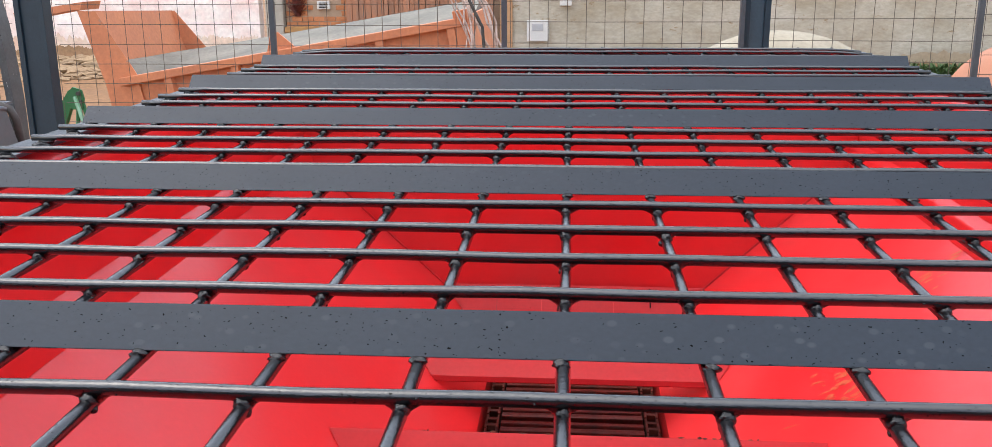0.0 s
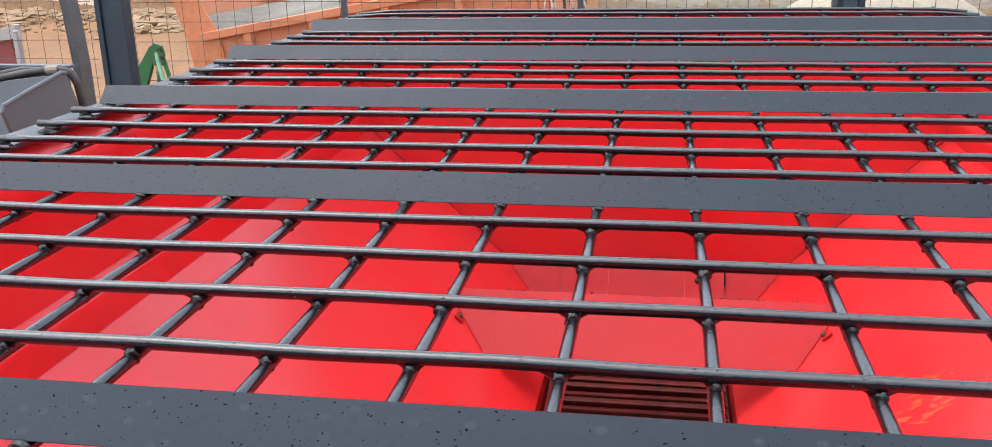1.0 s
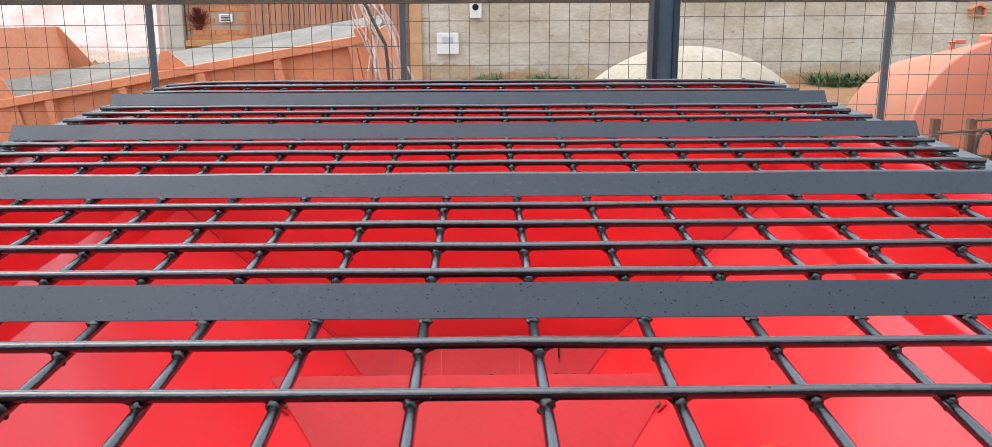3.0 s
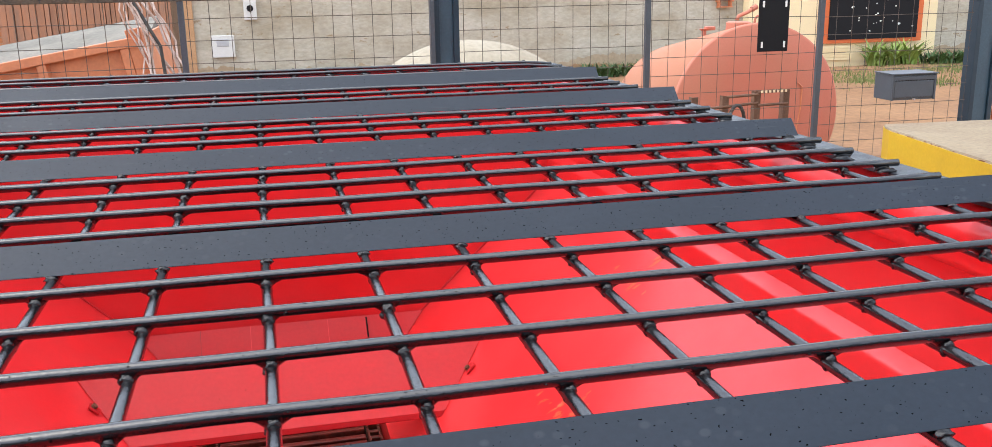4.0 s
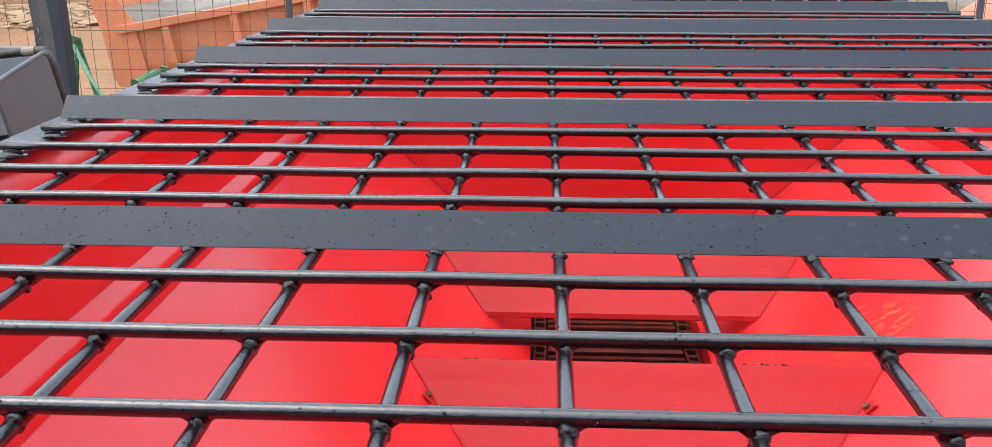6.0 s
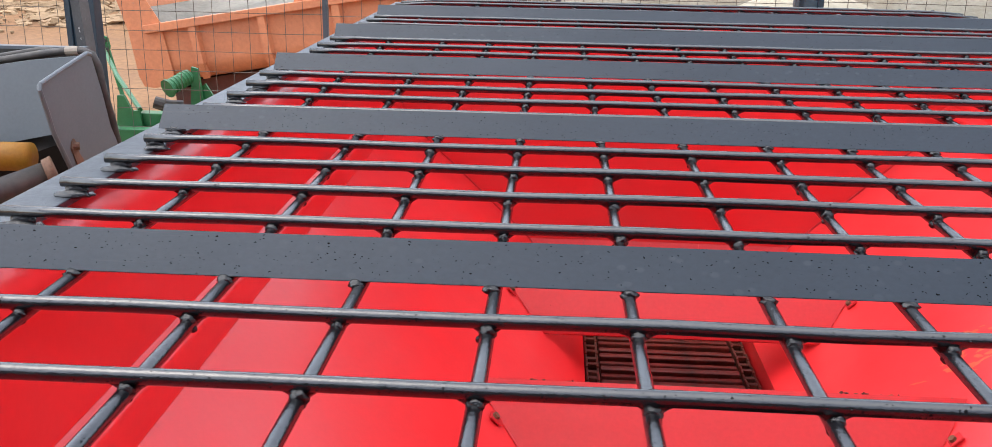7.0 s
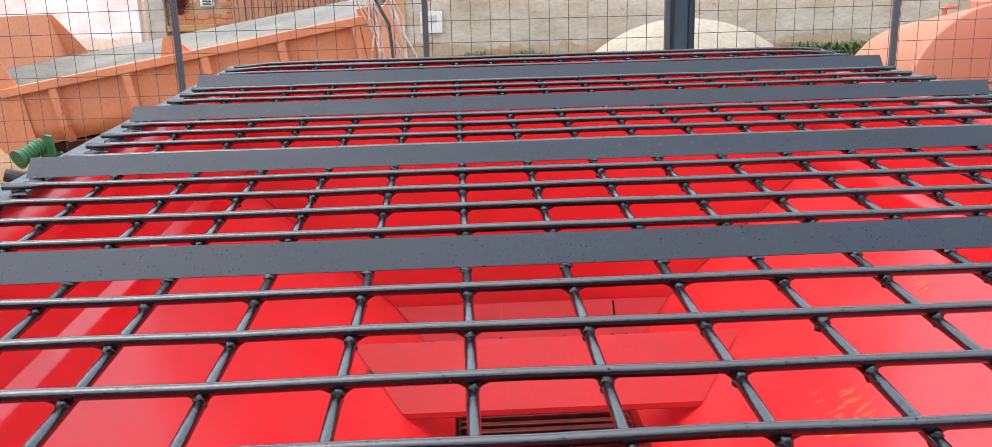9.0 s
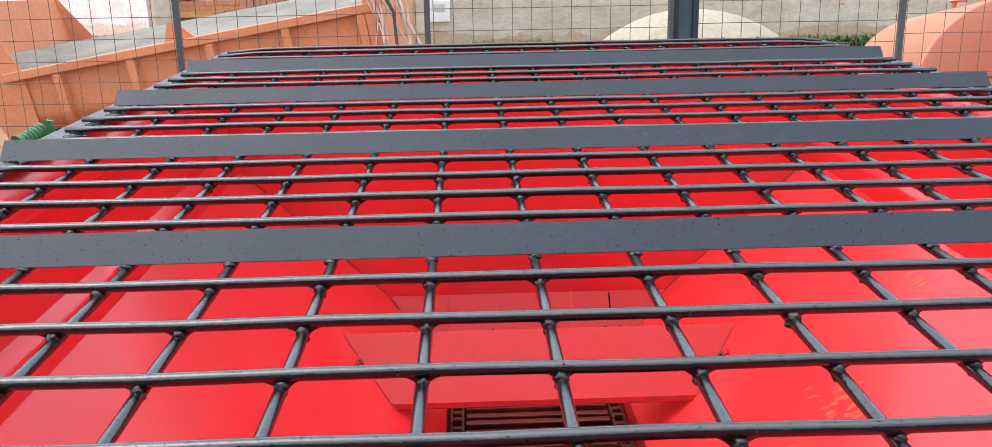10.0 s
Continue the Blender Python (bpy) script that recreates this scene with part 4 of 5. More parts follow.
def skin(bm, rings):
    for u, v in zip(rings, rings[1:]):
        for k in range(len(u)):
            bm.faces.new((u[k], u[(k + 1) % len(u)], v[(k + 1) % len(u)], v[k]))
    bm.faces.new(rings[-1])


A, B, RA, RB = Vector((3.981, 7.60, -0.912)), Vector((3.55, 8.168, -0.960)), 0.748, 0.606
bm = bmesh.new()
skin(bm, [ring_at(bm, A.lerp(B, f) + Vector((0, 0.02, 0)), RA + (RB - RA) * f) for f in (0, 0.03, 0.3, 0.65, 1.0)] + [ring_at(bm, B + Vector((-0.05, 0.14, 0)), 0.52), ring_at(bm, B + Vector((-0.08, 0.2, 0)), 0.3)])
part("shell", bm, TANK_SIDE, tank, "orange shell toned apart from the end plate", smooth=True)
bm = bmesh.new()
skin(bm, [ring_at(bm, A + Vector((0, d, 0)), r) for r, d in ((0.750, 0.03), (0.750, -0.005), (0.736, -0.012), (0.5, -0.030), (0.25, -0.042), (0.02, -0.045))])
part("end_plate", bm, TANK, tank, "oxide-red end plate", smooth=True)
part("manhole_neck", tube([(3.885, 7.79, -0.26), (3.885, 7.79, -0.166), (3.885, 7.79, -0.158)], [0.105, 0.10, 0.085], 24), TANK, tank)
part("handle", tube([(3.868, 7.79, -0.145), (3.885, 7.79, -0.112), (3.96, 7.79, -0.085), (4.035, 7.79, -0.045)], 0.016, 8), TANK, tank)
part("handle_grip", tube([(4.00, 7.79, -0.062), (4.045, 7.79, -0.038)], 0.024, 8), TANK, tank)
loop = [(4.008 + 0.030 * math.cos(a), 7.69, -0.165 + 0.055 * math.sin(a)) for a in np.linspace(-0.9, 3.9, 14)]
part("lifting_eye", tube(loop, 0.010, 8), TANK, tank)
part("valve_stem", tube([(3.622, 7.88, -0.34), (3.622, 7.88, -0.215)], 0.020, 8), TANK, tank)
part("valve_flange", tube([(3.622, 7.88, -0.232), (3.622, 7.88, -0.214)], [0.020, 0.045], 12), TANK, tank)
part("valve_head", box((3.63, 7.855, -0.228), (3.715, 7.905, -0.196), None, 0.008), TANK, tank)
part("seam_mark", tube([(4.331, 7.562, -0.657), (4.376, 7.562, -0.693), (4.37, 7.564, -0.866), (4.337, 7.566, -1.09)], 0.006, 5), DUMP, tank, "pale drip mark on the end plate")

# ---------------------------------------------------------------- yellow machine box beside the hopper
ob = thing("yellow_bin", "yellow steel machine bin with a dusty pale top", "machine bin", (3.1, 2.4, GROUND))


def bin_x(y):
    """The bin stands a little turned: its long side runs slantwise."""
    return 2.344 - 0.158 * (3.66 - y)


n = 60
edge_ys = [0.9 + (3.63 - 0.9) * q / n for q in range(n + 1)]
outline = [(bin_x(y) + 0.003 + 0.004 * noise.noise((y * 6, 0, 0)) + 0.003 * noise.noise((y * 27, 0, 0)) + 0.03 * max(0, (y - 3.52) / 0.11) ** 2, y) for y in edge_ys] + [(4.2, 3.50), (4.0, 0.9)]
bm = bmesh.new()
lo = [bm.verts.new((x, y, -0.338)) for x, y in outline]
hi = [bm.verts.new((x + (0.004 if i <= n else 0), y, -0.331 + 0.002 * noise.noise((x * 5, y * 5, 0)))) for i, (x, y) in enumerate(outline)]
for i in range(len(outline)):
    j = (i + 1) % len(outline)
    bm.faces.new((lo[i], lo[j], hi[j], hi[i]))
bm.faces.new(hi)
bm.faces.new(lo[::-1])
part("lid", bm, DUSTY, ob, "dust-caked pale lid")
side_p = [(bin_x(0.91), 0.91), (bin_x(3.52), 3.52), (bin_x(3.625) + 0.03, 3.625), (4.195, 3.495), (3.995, 0.91)]
part("body", prism(side_p, "z", GROUND, -0.338), YELLOW, ob, "yellow painted sides")
bm = bmesh.new()
rng = random.Random(52)
for q in range(26):
    y = rng.uniform(1.6, 3.5)
    lump(bm, (bin_x(y) + 0.002, y, -0.336), (0.002, rng.uniform(0.004, 0.016), 0.0025), rng, 0.4)
tagged(part("flaked_edge", bm, RUST_BOLT, ob, "rusty chips along the edge"), kind="stuff")

# ---------------------------------------------------------------- grey machine on the other side
gm = thing("grey_machine", "grey painted farm machine with black hoses beside the hopper", "farm machine", (-2.3, 3.1, GROUND))
plate = [(2.978, -0.268), (2.984, -0.257), (3.004, -0.250), (3.303, -0.203), (3.325, -0.206), (3.337, -0.220), (3.385, -0.35), (3.422, -0.481), (3.50, -0.60), (3.29, -0.598), (3.19, -0.614), (3.165, -0.616), (3.148, -0.608), (3.132, -0.586), (3.030, -0.419), (3.014, -0.362)]
bm = prism(plate, "x", -1.938, -1.926)
bmesh.ops.bevel(bm, geom=[e for e in bm.edges], offset=0.003, segments=1, affect="EDGES")
part("side_plate", bm, MACHINE, gm, "grey side plate with a flanged edge")
edge = [(-1.927, y, z) for y, z in ((3.19, -0.613), (3.165, -0.615), (3.146, -0.606), (3.132, -0.586), (3.030, -0.419), (3.012, -0.362), (2.978, -0.272), (2.986, -0.256), (3.10, -0.236), (3.303, -0.204), (3.330, -0.211))]
part("plate_flange", tube(edge, 0.0075, 8), MACHINE, gm)
bm = prism([(-3.0, -0.375), (-2.45, -0.288), (-2.168, -0.243), (-1.970, -0.222), (-1.945, -0.46), (-2.108, -0.494), (-2.25, -0.524), (-3.0, -0.60)], "y", 3.340, 3.352)
for v in bm.verts:
    v.co.y += 0.22 * (v.co.z + 0.36)
part("hood", bm, MACHINE, gm, "grey sloping hood panel")
# near-black block: shade inside the hood put into the colour
part("hood_back", prism([(-3.0, -0.42), (-2.15, -0.34), (-2.15, -0.5), (-3.0, -0.55)], "y", 3.43, 3.62), DARK, gm, "near-black block painting the shade inside the hood")
part("bolt_boss", tube([(-1.926, 3.143, -0.487), (-1.908, 3.15, -0.487)], 0.013, 8), RACK, gm)
part("wear_patch", prism([(3.143, -0.461), (3.128, -0.470), (3.122, -0.490), (3.136, -0.525), (3.158, -0.566), (3.178, -0.575), (3.196, -0.565), (3.194, -0.545), (3.168, -0.515), (3.156, -0.478)], "x", -1.926, -1.921), RACK, gm, "bare rusty slot")
part("amber_cover", tube([(-2.6, 3.10, -0.53), (-2.05, 3.10, -0.515)], [0.056, 0.046], 20), AMBER, gm, "amber yellow rounded cover", smooth=True)
part("ram", tube([(-2.62, 2.7, -0.78), (-1.960, 3.02, -0.552)], 0.042, 20), RUBBER, gm, "black hydraulic ram", smooth=True)
part("ram_collar", tube([(-1.960, 3.02, -0.553), (-1.936, 3.033, -0.545)], [0.050, 0.054], 20), RACK, gm, "dusty brown collar", smooth=True)
# near-black box: shade of the cavity below the hood put into the colour
part("under_box", prism([(3.20, -0.53), (3.62, -0.55), (3.62, -1.1), (3.20, -1.1)], "x", -3.0, -2.10), DARK, gm, "near-black box painting the shaded cavity below the hood")
for y in (3.27, 3.55):
    part("leg", box((-2.7, y - 0.05, GROUND - 0.05), (-2.6, y + 0.05, -1.08)), MACHINE, gm)
hose = [(-2.95, 3.42, -0.365), (-2.70, 3.42, -0.32), (-2.483, 3.42, -0.284), (-2.318, 3.42, -0.258), (-2.157, 3.42, -0.229), (-2.06, 3.42, -0.215), (-2.00, 3.42, -0.212), (-1.964, 3.42, -0.226), (-1.950, 3.425, -0.264), (-1.944, 3.43, -0.346), (-1.934, 3.45, -0.446), (-1.932, 3.48, -0.56), (-1.95, 3.5, -0.75)]
part("hose", tube(hose, 0.0145, 10), RUBBER, gm, "black rubber hose", smooth=True)
hose2 = [(x - 0.008, y + 0.03, z - 0.006 if x > -2.1 else z + 0.012) for x, y, z in hose[:7]]
part("hose", tube(hose2, 0.011, 8), RUBBER, gm, "thin black rubber hose", smooth=True)
part("hose_clip", tube([(-2.055, 3.42, -0.2145), (-2.01, 3.42, -0.212)], 0.0165, 10), TAPE, gm, "pale clip on the hose")
part("shelf", box((-3.0, 3.56, -0.232), (-2.06, 3.60, -0.221)), MACHINE, gm)
# black strip that paints the dark recess below the shelf
part("shelf_front", box((-3.0, 3.565, -0.300), (-2.075, 3.575, -0.232)), RUBBER, gm)
arm = []
for z in np.linspace(-0.95, 0.75, 18):
    arm.append((-2.177 - 0.06 * max(0.0, z + 0.25) - 0.22 * max(0.0, z + 0.02) ** 1.5, z))
outl = [(x - 0.026, z) for x, z in arm] + [(x + 0.026, z) for x, z in arm[::-1]]
part("arm", prism(outl, "y", 3.80, 3.84), ARM, gm, "curved grey upright with welded flange")
part("arm_flange", prism([(x + 0.012, z) for x, z in arm] + [(x + 0.026, z) for x, z in arm[::-1]], "y", 3.765, 3.80), ARM, gm)
part("crossbar", prism([(-3.3, -0.03), (-2.225, 0.0), (-2.225, 0.032), (-3.3, 0.002)], "y", 3.80, 3.84), ARM, gm)
bm = bmesh.new()
rng = random.Random(4)
for q in range(26):
    lump(bm, (-2.177 + rng.uniform(-0.010, 0.010), 3.798, -0.42 + 0.010 * q), (0.006, 0.003, 0.006), rng, 0.4)
part("weld_seam", bm, TRAILER_RIM, gm, "bright weld spatter")

# ---------------------------------------------------------------- red trailer and green implement behind the fence
ob = thing("red_trailer", "dark red trailer box with a pale grey rim", "trailer", (-6.3, 7.9, GROUND))
TR = Matrix.Translation((-5.20, 7.5, -0.03)) @ Matrix.Rotation(radians(-11), 4, "Y")
for nm, lo, hi, mt in (("side", (-2.4, 0.0, -0.86), (-0.06, 0.05, -0.60), TRAILER_RED), ("rim", (-2.42, -0.03, -0.60), (0.02, 0.06, -0.505), TRAILER_RIM),
                       ("end_board", (-0.34, 0.07, -0.86), (-0.30, 0.34, -0.60), TRAILER_RED), ("load", (-2.3, 0.36, -0.80), (-1.0, 1.2, -0.47), TRAILER_IN)):
    bm = box(lo, hi, None, 0.004)
    bmesh.ops.transform(bm, matrix=TR, verts=bm.verts)
    part(nm, bm, mt, ob)
part("corner_post", box((-5.088, 7.46, -0.98), (-5.050, 7.52, -0.51), None, 0.004), TRAILER_RIM, ob)
part("hook", tube([(-5.06, 7.45, -0.56), (-5.01, 7.44, -0.555), (-5.00, 7.44, -0.62)], 0.012, 6), TRAILER_RIM, ob)
for x in (-5.10, -6.9):
    bm = bmesh.new()
    bmesh.ops.create_cone(bm, cap_ends=True, segments=28, radius1=0.3, radius2=0.3, depth=0.2, matrix=Matrix.Translation((x - 0.15, 7.8, GROUND + 0.28)) @ Matrix.Rotation(radians(90), 4, "X"))
    part("wheel", bm, TYRE, ob)
part("axle_beam", prism([(-7.2, -1.52), (-5.05, -1.10), (-5.05, -0.93), (-7.2, -1.35)], "y", 7.56, 7.72), CHASSIS, ob)

gi = thing("green_implement", "green painted farm implement with spring and brackets behind the fence", "farm implement", (-3.1, 6.2, GROUND))
part("beam", box((-3.02, 5.98, -1.04), (-2.30, 6.08, -0.955), None, 0.006), GREEN, gi)
part("beam", box((-3.05, 5.80, -1.11), (-2.30, 5.90, -1.02), None, 0.006), GREEN, gi)
part("bracket", prism([(-3.12, -1.45), (-2.86, -1.45), (-2.93, -0.93), (-2.975, -0.94), (-3.02, -0.84), (-3.06, -0.84)], "y", 5.95, 5.975), GREEN, gi)
part("bracket", prism([(-2.62, -1.40), (-2.45, -1.40), (-2.50, -0.85), (-2.52, -0.655), (-2.56, -0.645), (-2.585, -0.95)], "y", 5.905, 5.93), GREEN, gi)
part("bracket", prism([(-2.55, -1.35), (-2.28, -1.35), (-2.40, -0.90), (-2.49, -0.75), (-2.535, -0.78)], "y", 5.935, 5.955), GREEN, gi)
bm = bmesh.new()
p0, p1 = Vector((-2.665, 5.80, -0.758)), Vector((-2.585, 5.93, -0.705))
prof = [(f, 0.044 + 0.006 * max(0.0, math.sin(f * 44))) for f in np.linspace(0, 1, 60)]
add_tube(bm, [p0.lerp(p1, f) for f, r in prof], [r for f, r in prof], 20)
part("spring_cylinder", bm, GREEN, gi, "ribbed green spring housing", smooth=False)
part("spring_cap", tube([p0 - (p1 - p0).normalized() * 0.012, p0], 0.058, 20), GREEN, gi)
# made-up black lump that paints a dark hole among the brackets
part("knob", tube([(-2.78, 5.84, -0.855), (-2.69, 5.86, -0.885), (-2.62, 5.9, -0.88)], [0.038, 0.042, 0.03], 12), RUBBER, gi, "black lump standing in for a dark hole")
part("stay", tube([(-3.72, 7.2, -0.70), (-3.30, 6.5, -0.81), (-2.93, 5.97, -0.93)], 0.016, 8), GREEN, gi)
# the A-frame at its back
for pts in ([(-3.755, 7.32, -0.72), (-3.81, 7.3, -1.15)], [(-3.74, 7.32, -0.70), (-3.62, 7.28, -1.15)]):
    part("strut", tube(pts, 0.017, 8), GREEN, gi)
part("head_plate", prism([(-3.80, -0.80), (-3.72, -0.80), (-3.695, -0.72), (-3.71, -0.65), (-3.775, -0.628), (-3.825, -0.68)], "y", 7.28, 7.30), GREEN, gi)
for x, z in ((-3.73, -0.675), (-3.725, -0.74)):
    part("pin", tube([(x, 7.26, z), (x, 7.30, z)], 0.016, 8), RUBBER, gi)
part("wedge", prism([(-3.79, -0.64), (-3.83, -0.66), (-3.96, -0.84), (-4.02, -1.05), (-3.93, -1.05), (-3.82, -0.78)], "y", 7.31, 7.36), GREEN, gi)
for x, y in ((-2.95, 6.03), (-2.42, 6.03), (-3.97, 7.33)):
    part("foot", box((x - 0.05, y - 0.05, GROUND - 0.05), (x + 0.05, y + 0.05, -1.03)), GREEN, gi)

# ---------------------------------------------------------------- along the far walls
def meter_box(x0, x1, z0, z1, label, round_glass):
    ob = thing("meter_box", label, "meter box", ((x0 + x1) / 2, WALL_Y - 0.05, z0), group="meter boxes on the wall")
    part("case", box((x0, WALL_Y - 0.09, z0), (x1, WALL_Y + 0.01, z1), None, 0.012), BOX_WHITE, ob)
    cx, cz = (x0 + x1) / 2, z0 + (z1 - z0) * (0.66 if not round_glass else 0.44)
    if round_glass:
        part("dial", tube([(cx, WALL_Y - 0.10, cz), (cx, WALL_Y - 0.088, cz)], 0.055, 20), PLATE_BLACK, ob)
    else:
        part("window", box((cx - 0.10, WALL_Y - 0.097, cz - 0.06), (cx + 0.10, WALL_Y - 0.088, cz + 0.06), None, 0.006), BOX_GREY, ob)


meter_box(-0.765, -0.385, -1.055, -0.69, "white plastic meter box with a grey window", False)
meter_box(-0.195, 0.015, -0.445, -0.02, "white meter box with a dark round dial", True)

ob = thing("wall_vent", "white plastic vent set in the brick wall", "vent", (-4.39, WALL_Y - 0.02, -0.54))
part("frame", box((-4.50, WALL_Y - 0.03, -0.50), (-4.27, WALL_Y + 0.06, -0.36), None, 0.01), BOX_WHITE, ob)
for q in range(4):
    part("slat", box((-4.46, WALL_Y - 0.036, -0.475 + 0.026 * q), (-4.31, WALL_Y - 0.028, -0.462 + 0.026 * q)), PLATE_BLACK, ob)
ob = thing("wood_ledge", "dull ochre timber ledge on the brick wall", "ledge", (-4.85, WALL_Y - 0.08, -0.88))
part("plank", box((-5.08, WALL_Y - 0.12, -0.90), (-4.25, WALL_Y - 0.005, -0.80), None, 0.01), TIMBER, ob)
bm = bmesh.new()
rng = random.Random(14)
for q in range(240):
    # dry stalks spreading from a root in the joint
    a, r = rng.gauss(0, 0.55), rng.uniform(0.10, 0.27)
    x, z = -4.86 + rng.uniform(-0.05, 0.05), -0.60 + rng.uniform(-0.03, 0.05)
    add_tube(bm, [(x, WALL_Y - 0.005, z), (x + r * 0.4 * math.sin(a), WALL_Y - 0.035, z + r * 0.7 * math.cos(a)),
                  (x + r * math.sin(a), WALL_Y - 0.05 - rng.uniform(0, 0.03), z + 1.35 * r * math.cos(a))], 0.004, 3, False)
tagged(part("dry_tuft", bm, GRIME), "dark brown dry grass tuft growing from the brick wall", "tuft", kind="stuff")

ob = thing("board_screen", "weathered red-brown upright boards along the wall", "board screen", (-2.7, WALL_Y - 0.1, GROUND))
x = -3.95
while x < -1.35:
    w = rng.uniform(0.07, 0.13)
    part("board", box((x, WALL_Y - 0.14 - rng.uniform(0, 0.03), GROUND), (x + w - 0.012, WALL_Y - 0.10, 1.0 + rng.uniform(-0.2, 0.3))), BOARDS, ob)
    x += w

# cream house front with the black shutter
house = thing("cream_house", "cream painted house front with a black framed shutter", "house", (11.0, WALL_Y, GROUND))
part("wall", box((9.0, WALL_Y - 0.22, GROUND - 0.1), (13.1, WALL_Y - 0.012, 2.2)), CREAM, house)
part("shutter_frame", prism([(10.52, -1.17), (12.72, -1.17), (12.72, 1.3), (10.52, 1.3)], "y", WALL_Y - 0.30, WALL_Y - 0.215), ORANGE, house, "orange shutter frame")
part("shutter", box((10.66, WALL_Y - 0.32, -1.10), (12.60, WALL_Y - 0.298, 1.2), None, 0.004), PLATE_BLACK, house, "black shutter with white paint spots")
rng = random.Random(31)
bm = bmesh.new()
for q in range(22):
    lump(bm, (rng.uniform(11.1, 12.5), WALL_Y - 0.322, rng.uniform(-1.02, -0.3)), (rng.uniform(0.008, 0.035), 0.004, rng.uniform(0.008, 0.025)), rng, 0.4)
tagged(part("paint_spots", bm, SLOT_WHITE, house, "white paint spots"), kind="stuff")
part("louvre", box((10.55, WALL_Y - 0.26, -1.50), (11.25, WALL_Y - 0.215, -1.22)), CREAM, house)
for q in range(5):
    part("louvre_slat", box((10.58, WALL_Y - 0.285, -1.49 + 0.055 * q), (11.22, WALL_Y - 0.255, -1.46 + 0.055 * q)), CREAM, house)
ob = thing("small_sign", "small dark sign with a yellow mark on the wall", "sign", (8.3, WALL_Y - 0.02, -0.2))
part("board", box((8.14, WALL_Y - 0.02, -0.20), (8.44, WALL_Y + 0.01, 0.05)), PLATE_BLACK, ob)
part("mark", box((8.27, WALL_Y - 0.026, -0.16), (8.35, WALL_Y - 0.019, -0.02)), YELLOW, ob)
ob = thing("clay_bird_house", "little terracotta gabled box on the wall", "bird house", (8.59, WALL_Y - 0.05, -0.44))
part("roof", prism([(8.43, -0.34), (8.59, -0.26), (8.75, -0.34), (8.75, -0.31), (8.59, -0.225), (8.43, -0.31)], "y", WALL_Y - 0.12, WALL_Y + 0.01), DUMP, ob)
for x in (8.46, 8.69):
    part("side", box((x, WALL_Y - 0.10, -0.43), (x + 0.03, WALL_Y + 0.01, -0.32)), DUMP, ob)
part("shelf", box((8.45, WALL_Y - 0.11, -0.445), (8.73, WALL_Y + 0.01, -0.425)), DUMP, ob)



# ---------------------------------------------------------------- plants, grass and stones
def blade(bm, base, ang, length, width, bend, rng):
    """One long arching leaf, folded along its middle."""
    d = Vector((math.cos(ang), math.sin(ang), 0))
    s = Vector((-d.y, d.x, 0))
    rows = []
    for q in range(5):
        f = q / 4
        c = Vector(base) + d * (length * bend * f * f + 0.03 * f) + Vector((0, 0, length * (f - 0.42 * bend * f * f)))
        w = width * (0.7 + 0.6 * f if f < 0.5 else 2.0 * (1 - f) + 0.02)
        rows.append((bm.verts.new(c - s * w), bm.verts.new(c - Vector((0, 0, w * 0.4))), bm.verts.new(c + s * w)))
    for a, b in zip(rows, rows[1:]):
        bm.faces.new((a[0], a[1], b[1], b[0]))
        bm.faces.new((a[1], a[2], b[2], b[1]))


def leafy_plant(name, label, at, n, length, width, mt, seed, spread):
    rng = random.Random(seed)
    bm = bmesh.new()
    for q in range(n):
        b = (at[0] + rng.uniform(-spread, spread), at[1] + rng.uniform(-0.2, 0.2), GROUND)
        blade(bm, b, rng.uniform(0, 2 * math.pi), length * rng.uniform(0.6, 1.15), width * rng.uniform(0.7, 1.2), rng.uniform(0.35, 1.0), rng)
    tagged(part(name, bm, mt), label, "plant", kind="stuff")


leafy_plant("strap_leaf_plant", "bright green strap-leaved plant against the wall", (11.95, 16.9, 0), 120, 0.58, 0.036, LEAF, 41, 0.50)
leafy_plant("low_shrub", "low dark green shrub along the wall", (13.9, 17.0, 0), 420, 0.30, 0.026, LEAF_DARK, 42, 1.2)
leafy_plant("weeds", "green weeds at the wall foot", (6.5, 17.05, 0), 330, 0.31, 0.020, LEAF_DARK, 43, 0.85)
leafy_plant("weeds", "green weeds at the wall foot", (1.05, 17.25, 0), 90, 0.30, 0.014, LEAF_DARK, 44, 0.22)
leafy_plant("weeds", "green weeds at the wall foot", (1.42, 17.25, 0), 60, 0.24, 0.014, LEAF_DARK, 45, 0.25)
leafy_plant("weeds", "green weeds at the wall foot", (0.12, 17.25, 0), 80, 0.29, 0.013, LEAF_DARK, 46, 0.2)

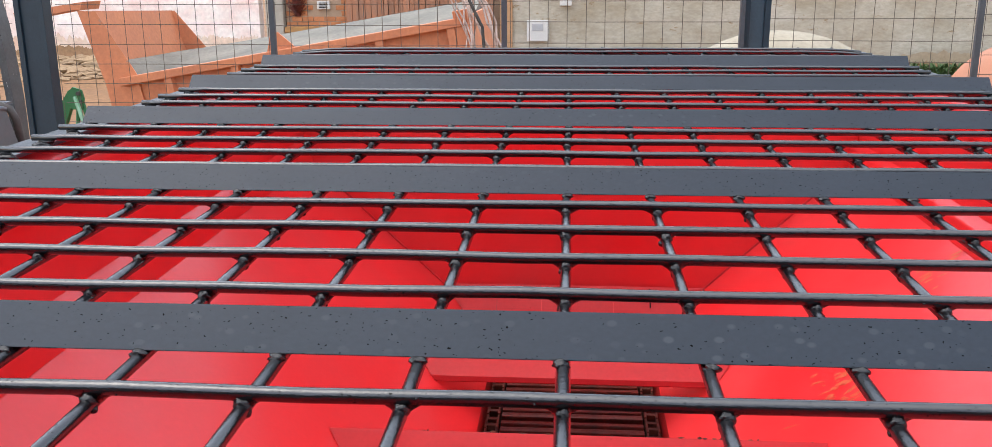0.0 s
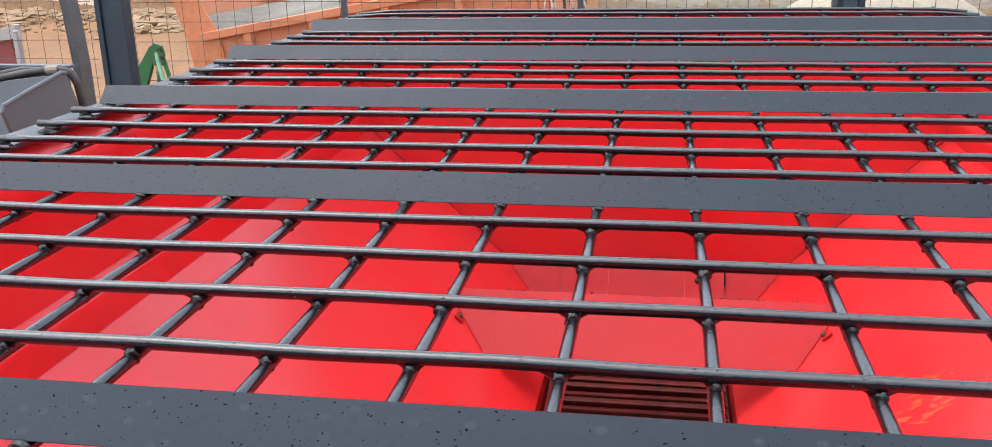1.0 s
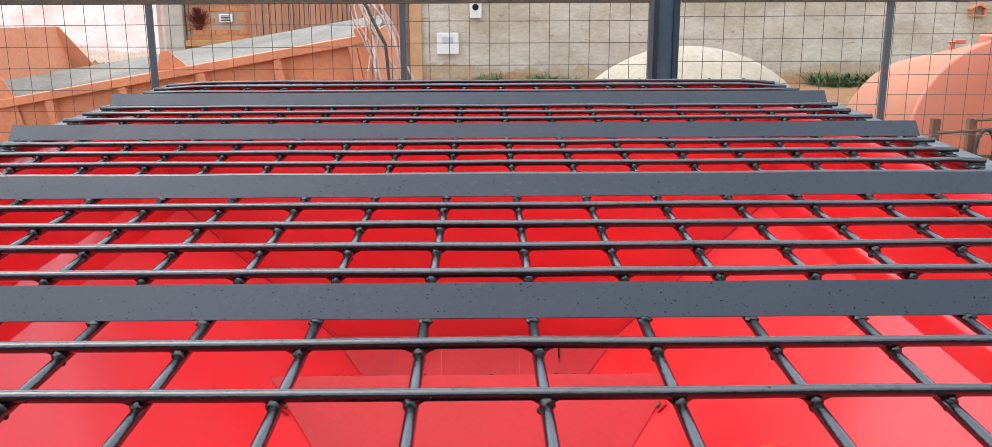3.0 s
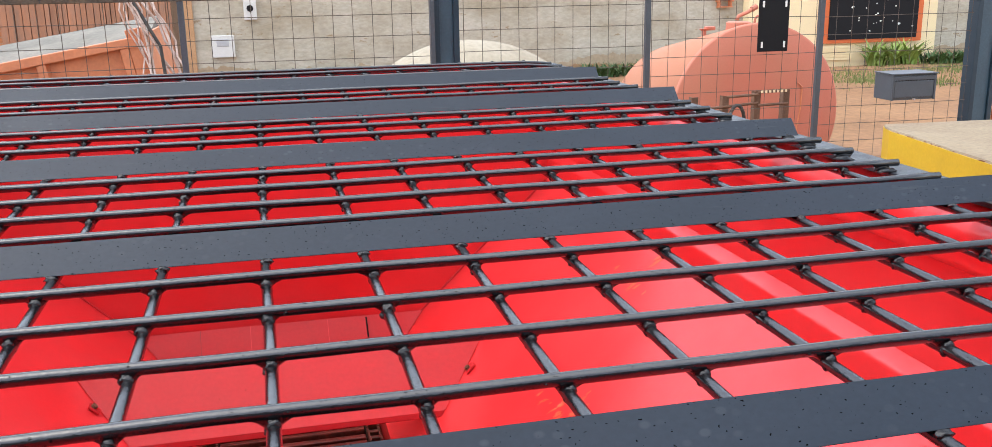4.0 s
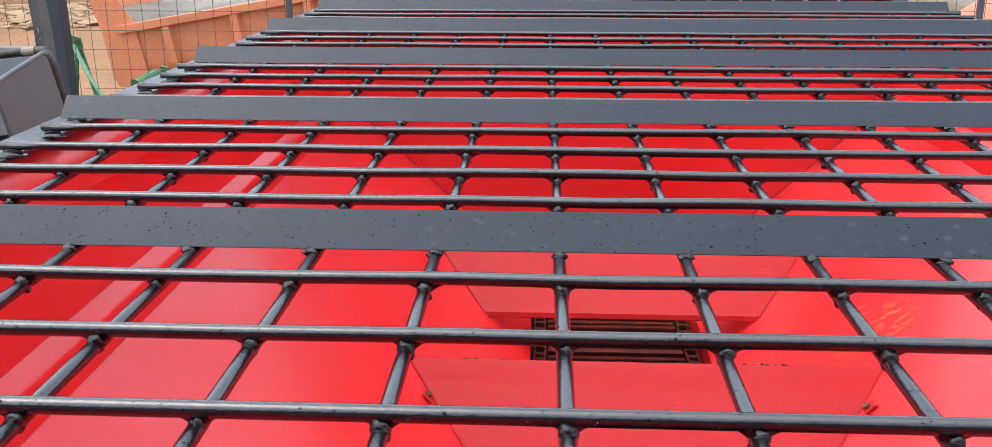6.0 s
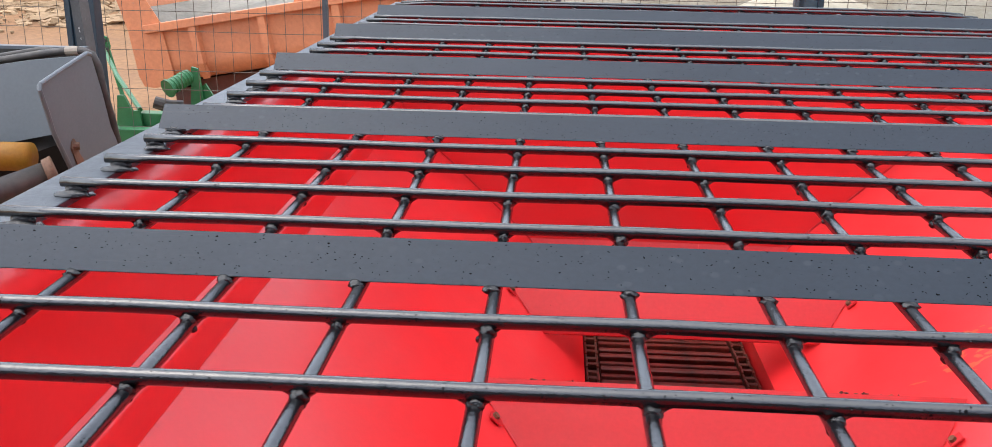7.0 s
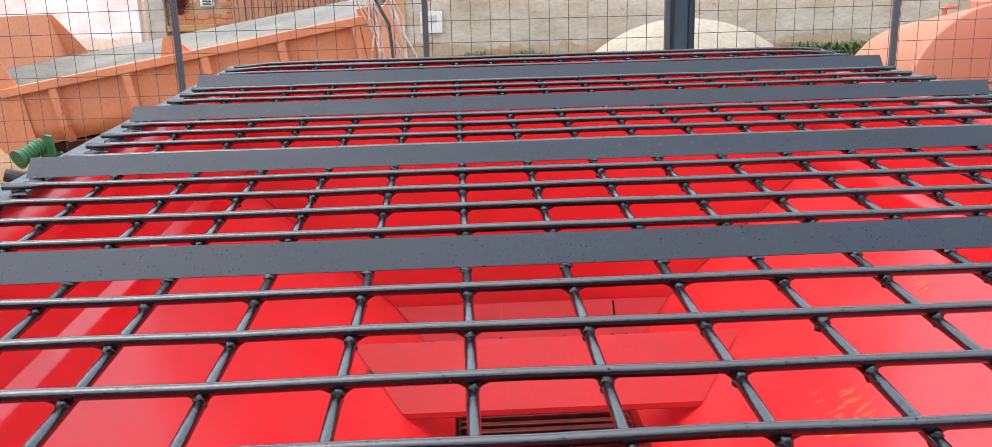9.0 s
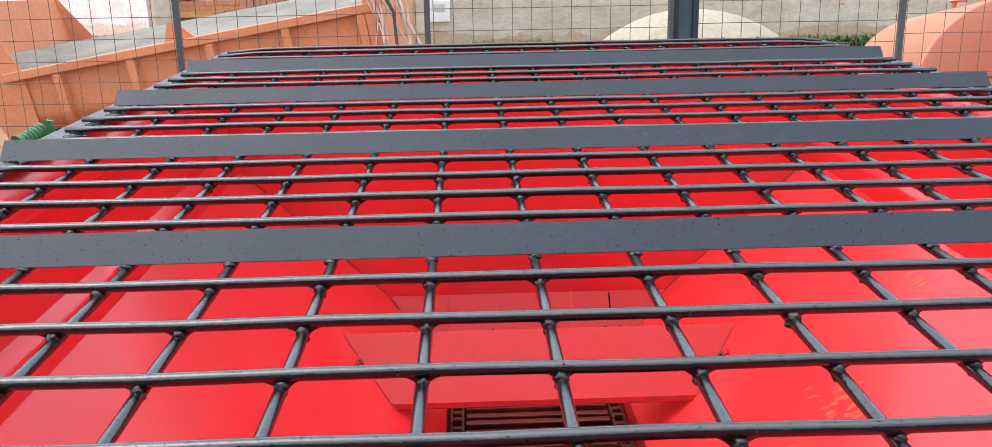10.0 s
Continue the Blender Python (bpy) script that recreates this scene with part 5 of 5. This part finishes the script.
bm = bmesh.new()
rng = random.Random(77)
for q in range(5200):
    x, y = (rng.gauss(12.6, 1.6), rng.gauss(15.6, 0.5)) if q % 3 else (rng.gauss(10.2, 0.6), rng.gauss(14.4, 0.35))
    h, w, a = rng.uniform(0.04, 0.11), rng.uniform(0.006, 0.012), rng.uniform(0, math.pi)
    s = Vector((math.cos(a) * w, math.sin(a) * w, 0))
    c = Vector((x, y, GROUND - 0.01))
    bm.faces.new((bm.verts.new(c - s), bm.verts.new(c + s), bm.verts.new(c + Vector((rng.uniform(-0.03, 0.03), rng.uniform(-0.03, 0.03), h)))))
tagged(part("grass", bm, GRASS), "patchy short green grass on the earth", "grass", kind="stuff")

rng = random.Random(60)
for q in range(240):
    x = rng.uniform(-12.5, -6.2) if q < 120 else rng.gauss(-8.1, 0.55)
    y = WALL_Y - 0.35 - rng.uniform(0, 1.25) ** 2
    r = rng.uniform(0.03, 0.11) if q % 5 else rng.uniform(0.10, 0.20)
    bm = bmesh.new()
    lump(bm, (x, y, GROUND + bank(x, y) + r * 0.06), (r * rng.uniform(1.0, 2.0), r * rng.uniform(0.7, 1.2), r * rng.uniform(0.35, 0.7)), rng, 0.75, 3)
    tagged(part("stone", bm, STONE, smooth=True, sharp=28), "rough tan stone lying on the earth", "stone", group="loose stones by the wall")

rubble = bmesh.new()
for q in range(900):
    x, y = rng.uniform(-13, -5.7), WALL_Y - 0.25 - abs(rng.gauss(0, 0.8))
    r = rng.uniform(0.012, 0.045)
    lump(rubble, (x, y, GROUND + bank(x, y) + 0.01), (r * rng.uniform(0.9, 1.8), r, r * rng.uniform(0.5, 0.9)), rng, 0.35, 1)
tagged(part("rubble", rubble, STONE), "small broken stones strewn on the earth bank", "rubble", kind="stuff")

# ---------------------------------------------------------------- bricks of the brick wall, course by course
brick_mesh = box((-0.092, -0.012, -0.040), (0.092, 0.03, 0.040), None, 0.004)
bme = bpy.data.meshes.new("brick")
brick_mesh.to_mesh(bme)
brick_mesh.free()
bme.materials.append(BRICK)
rng = random.Random(19)
row, z = 0, -1.16
while z < 0.45:
    x = -4.98 + (0.1 if row % 2 else 0.0)
    while x < -3.9:
        if not (-4.62 < x < -4.16 and -0.6 < z < -0.28):
            ob = new("brick", bme)
            ob.parent, ob.matrix_parent_inverse = brick_wall, brick_wall.matrix_world.inverted()
            ob.matrix_basis = pose(x, WALL_Y + 0.03 + rng.uniform(-0.005, 0.005), z, 0, rng.uniform(-0.8, 0.8), 0)
        x += 0.2
    z += 0.098
    row += 1
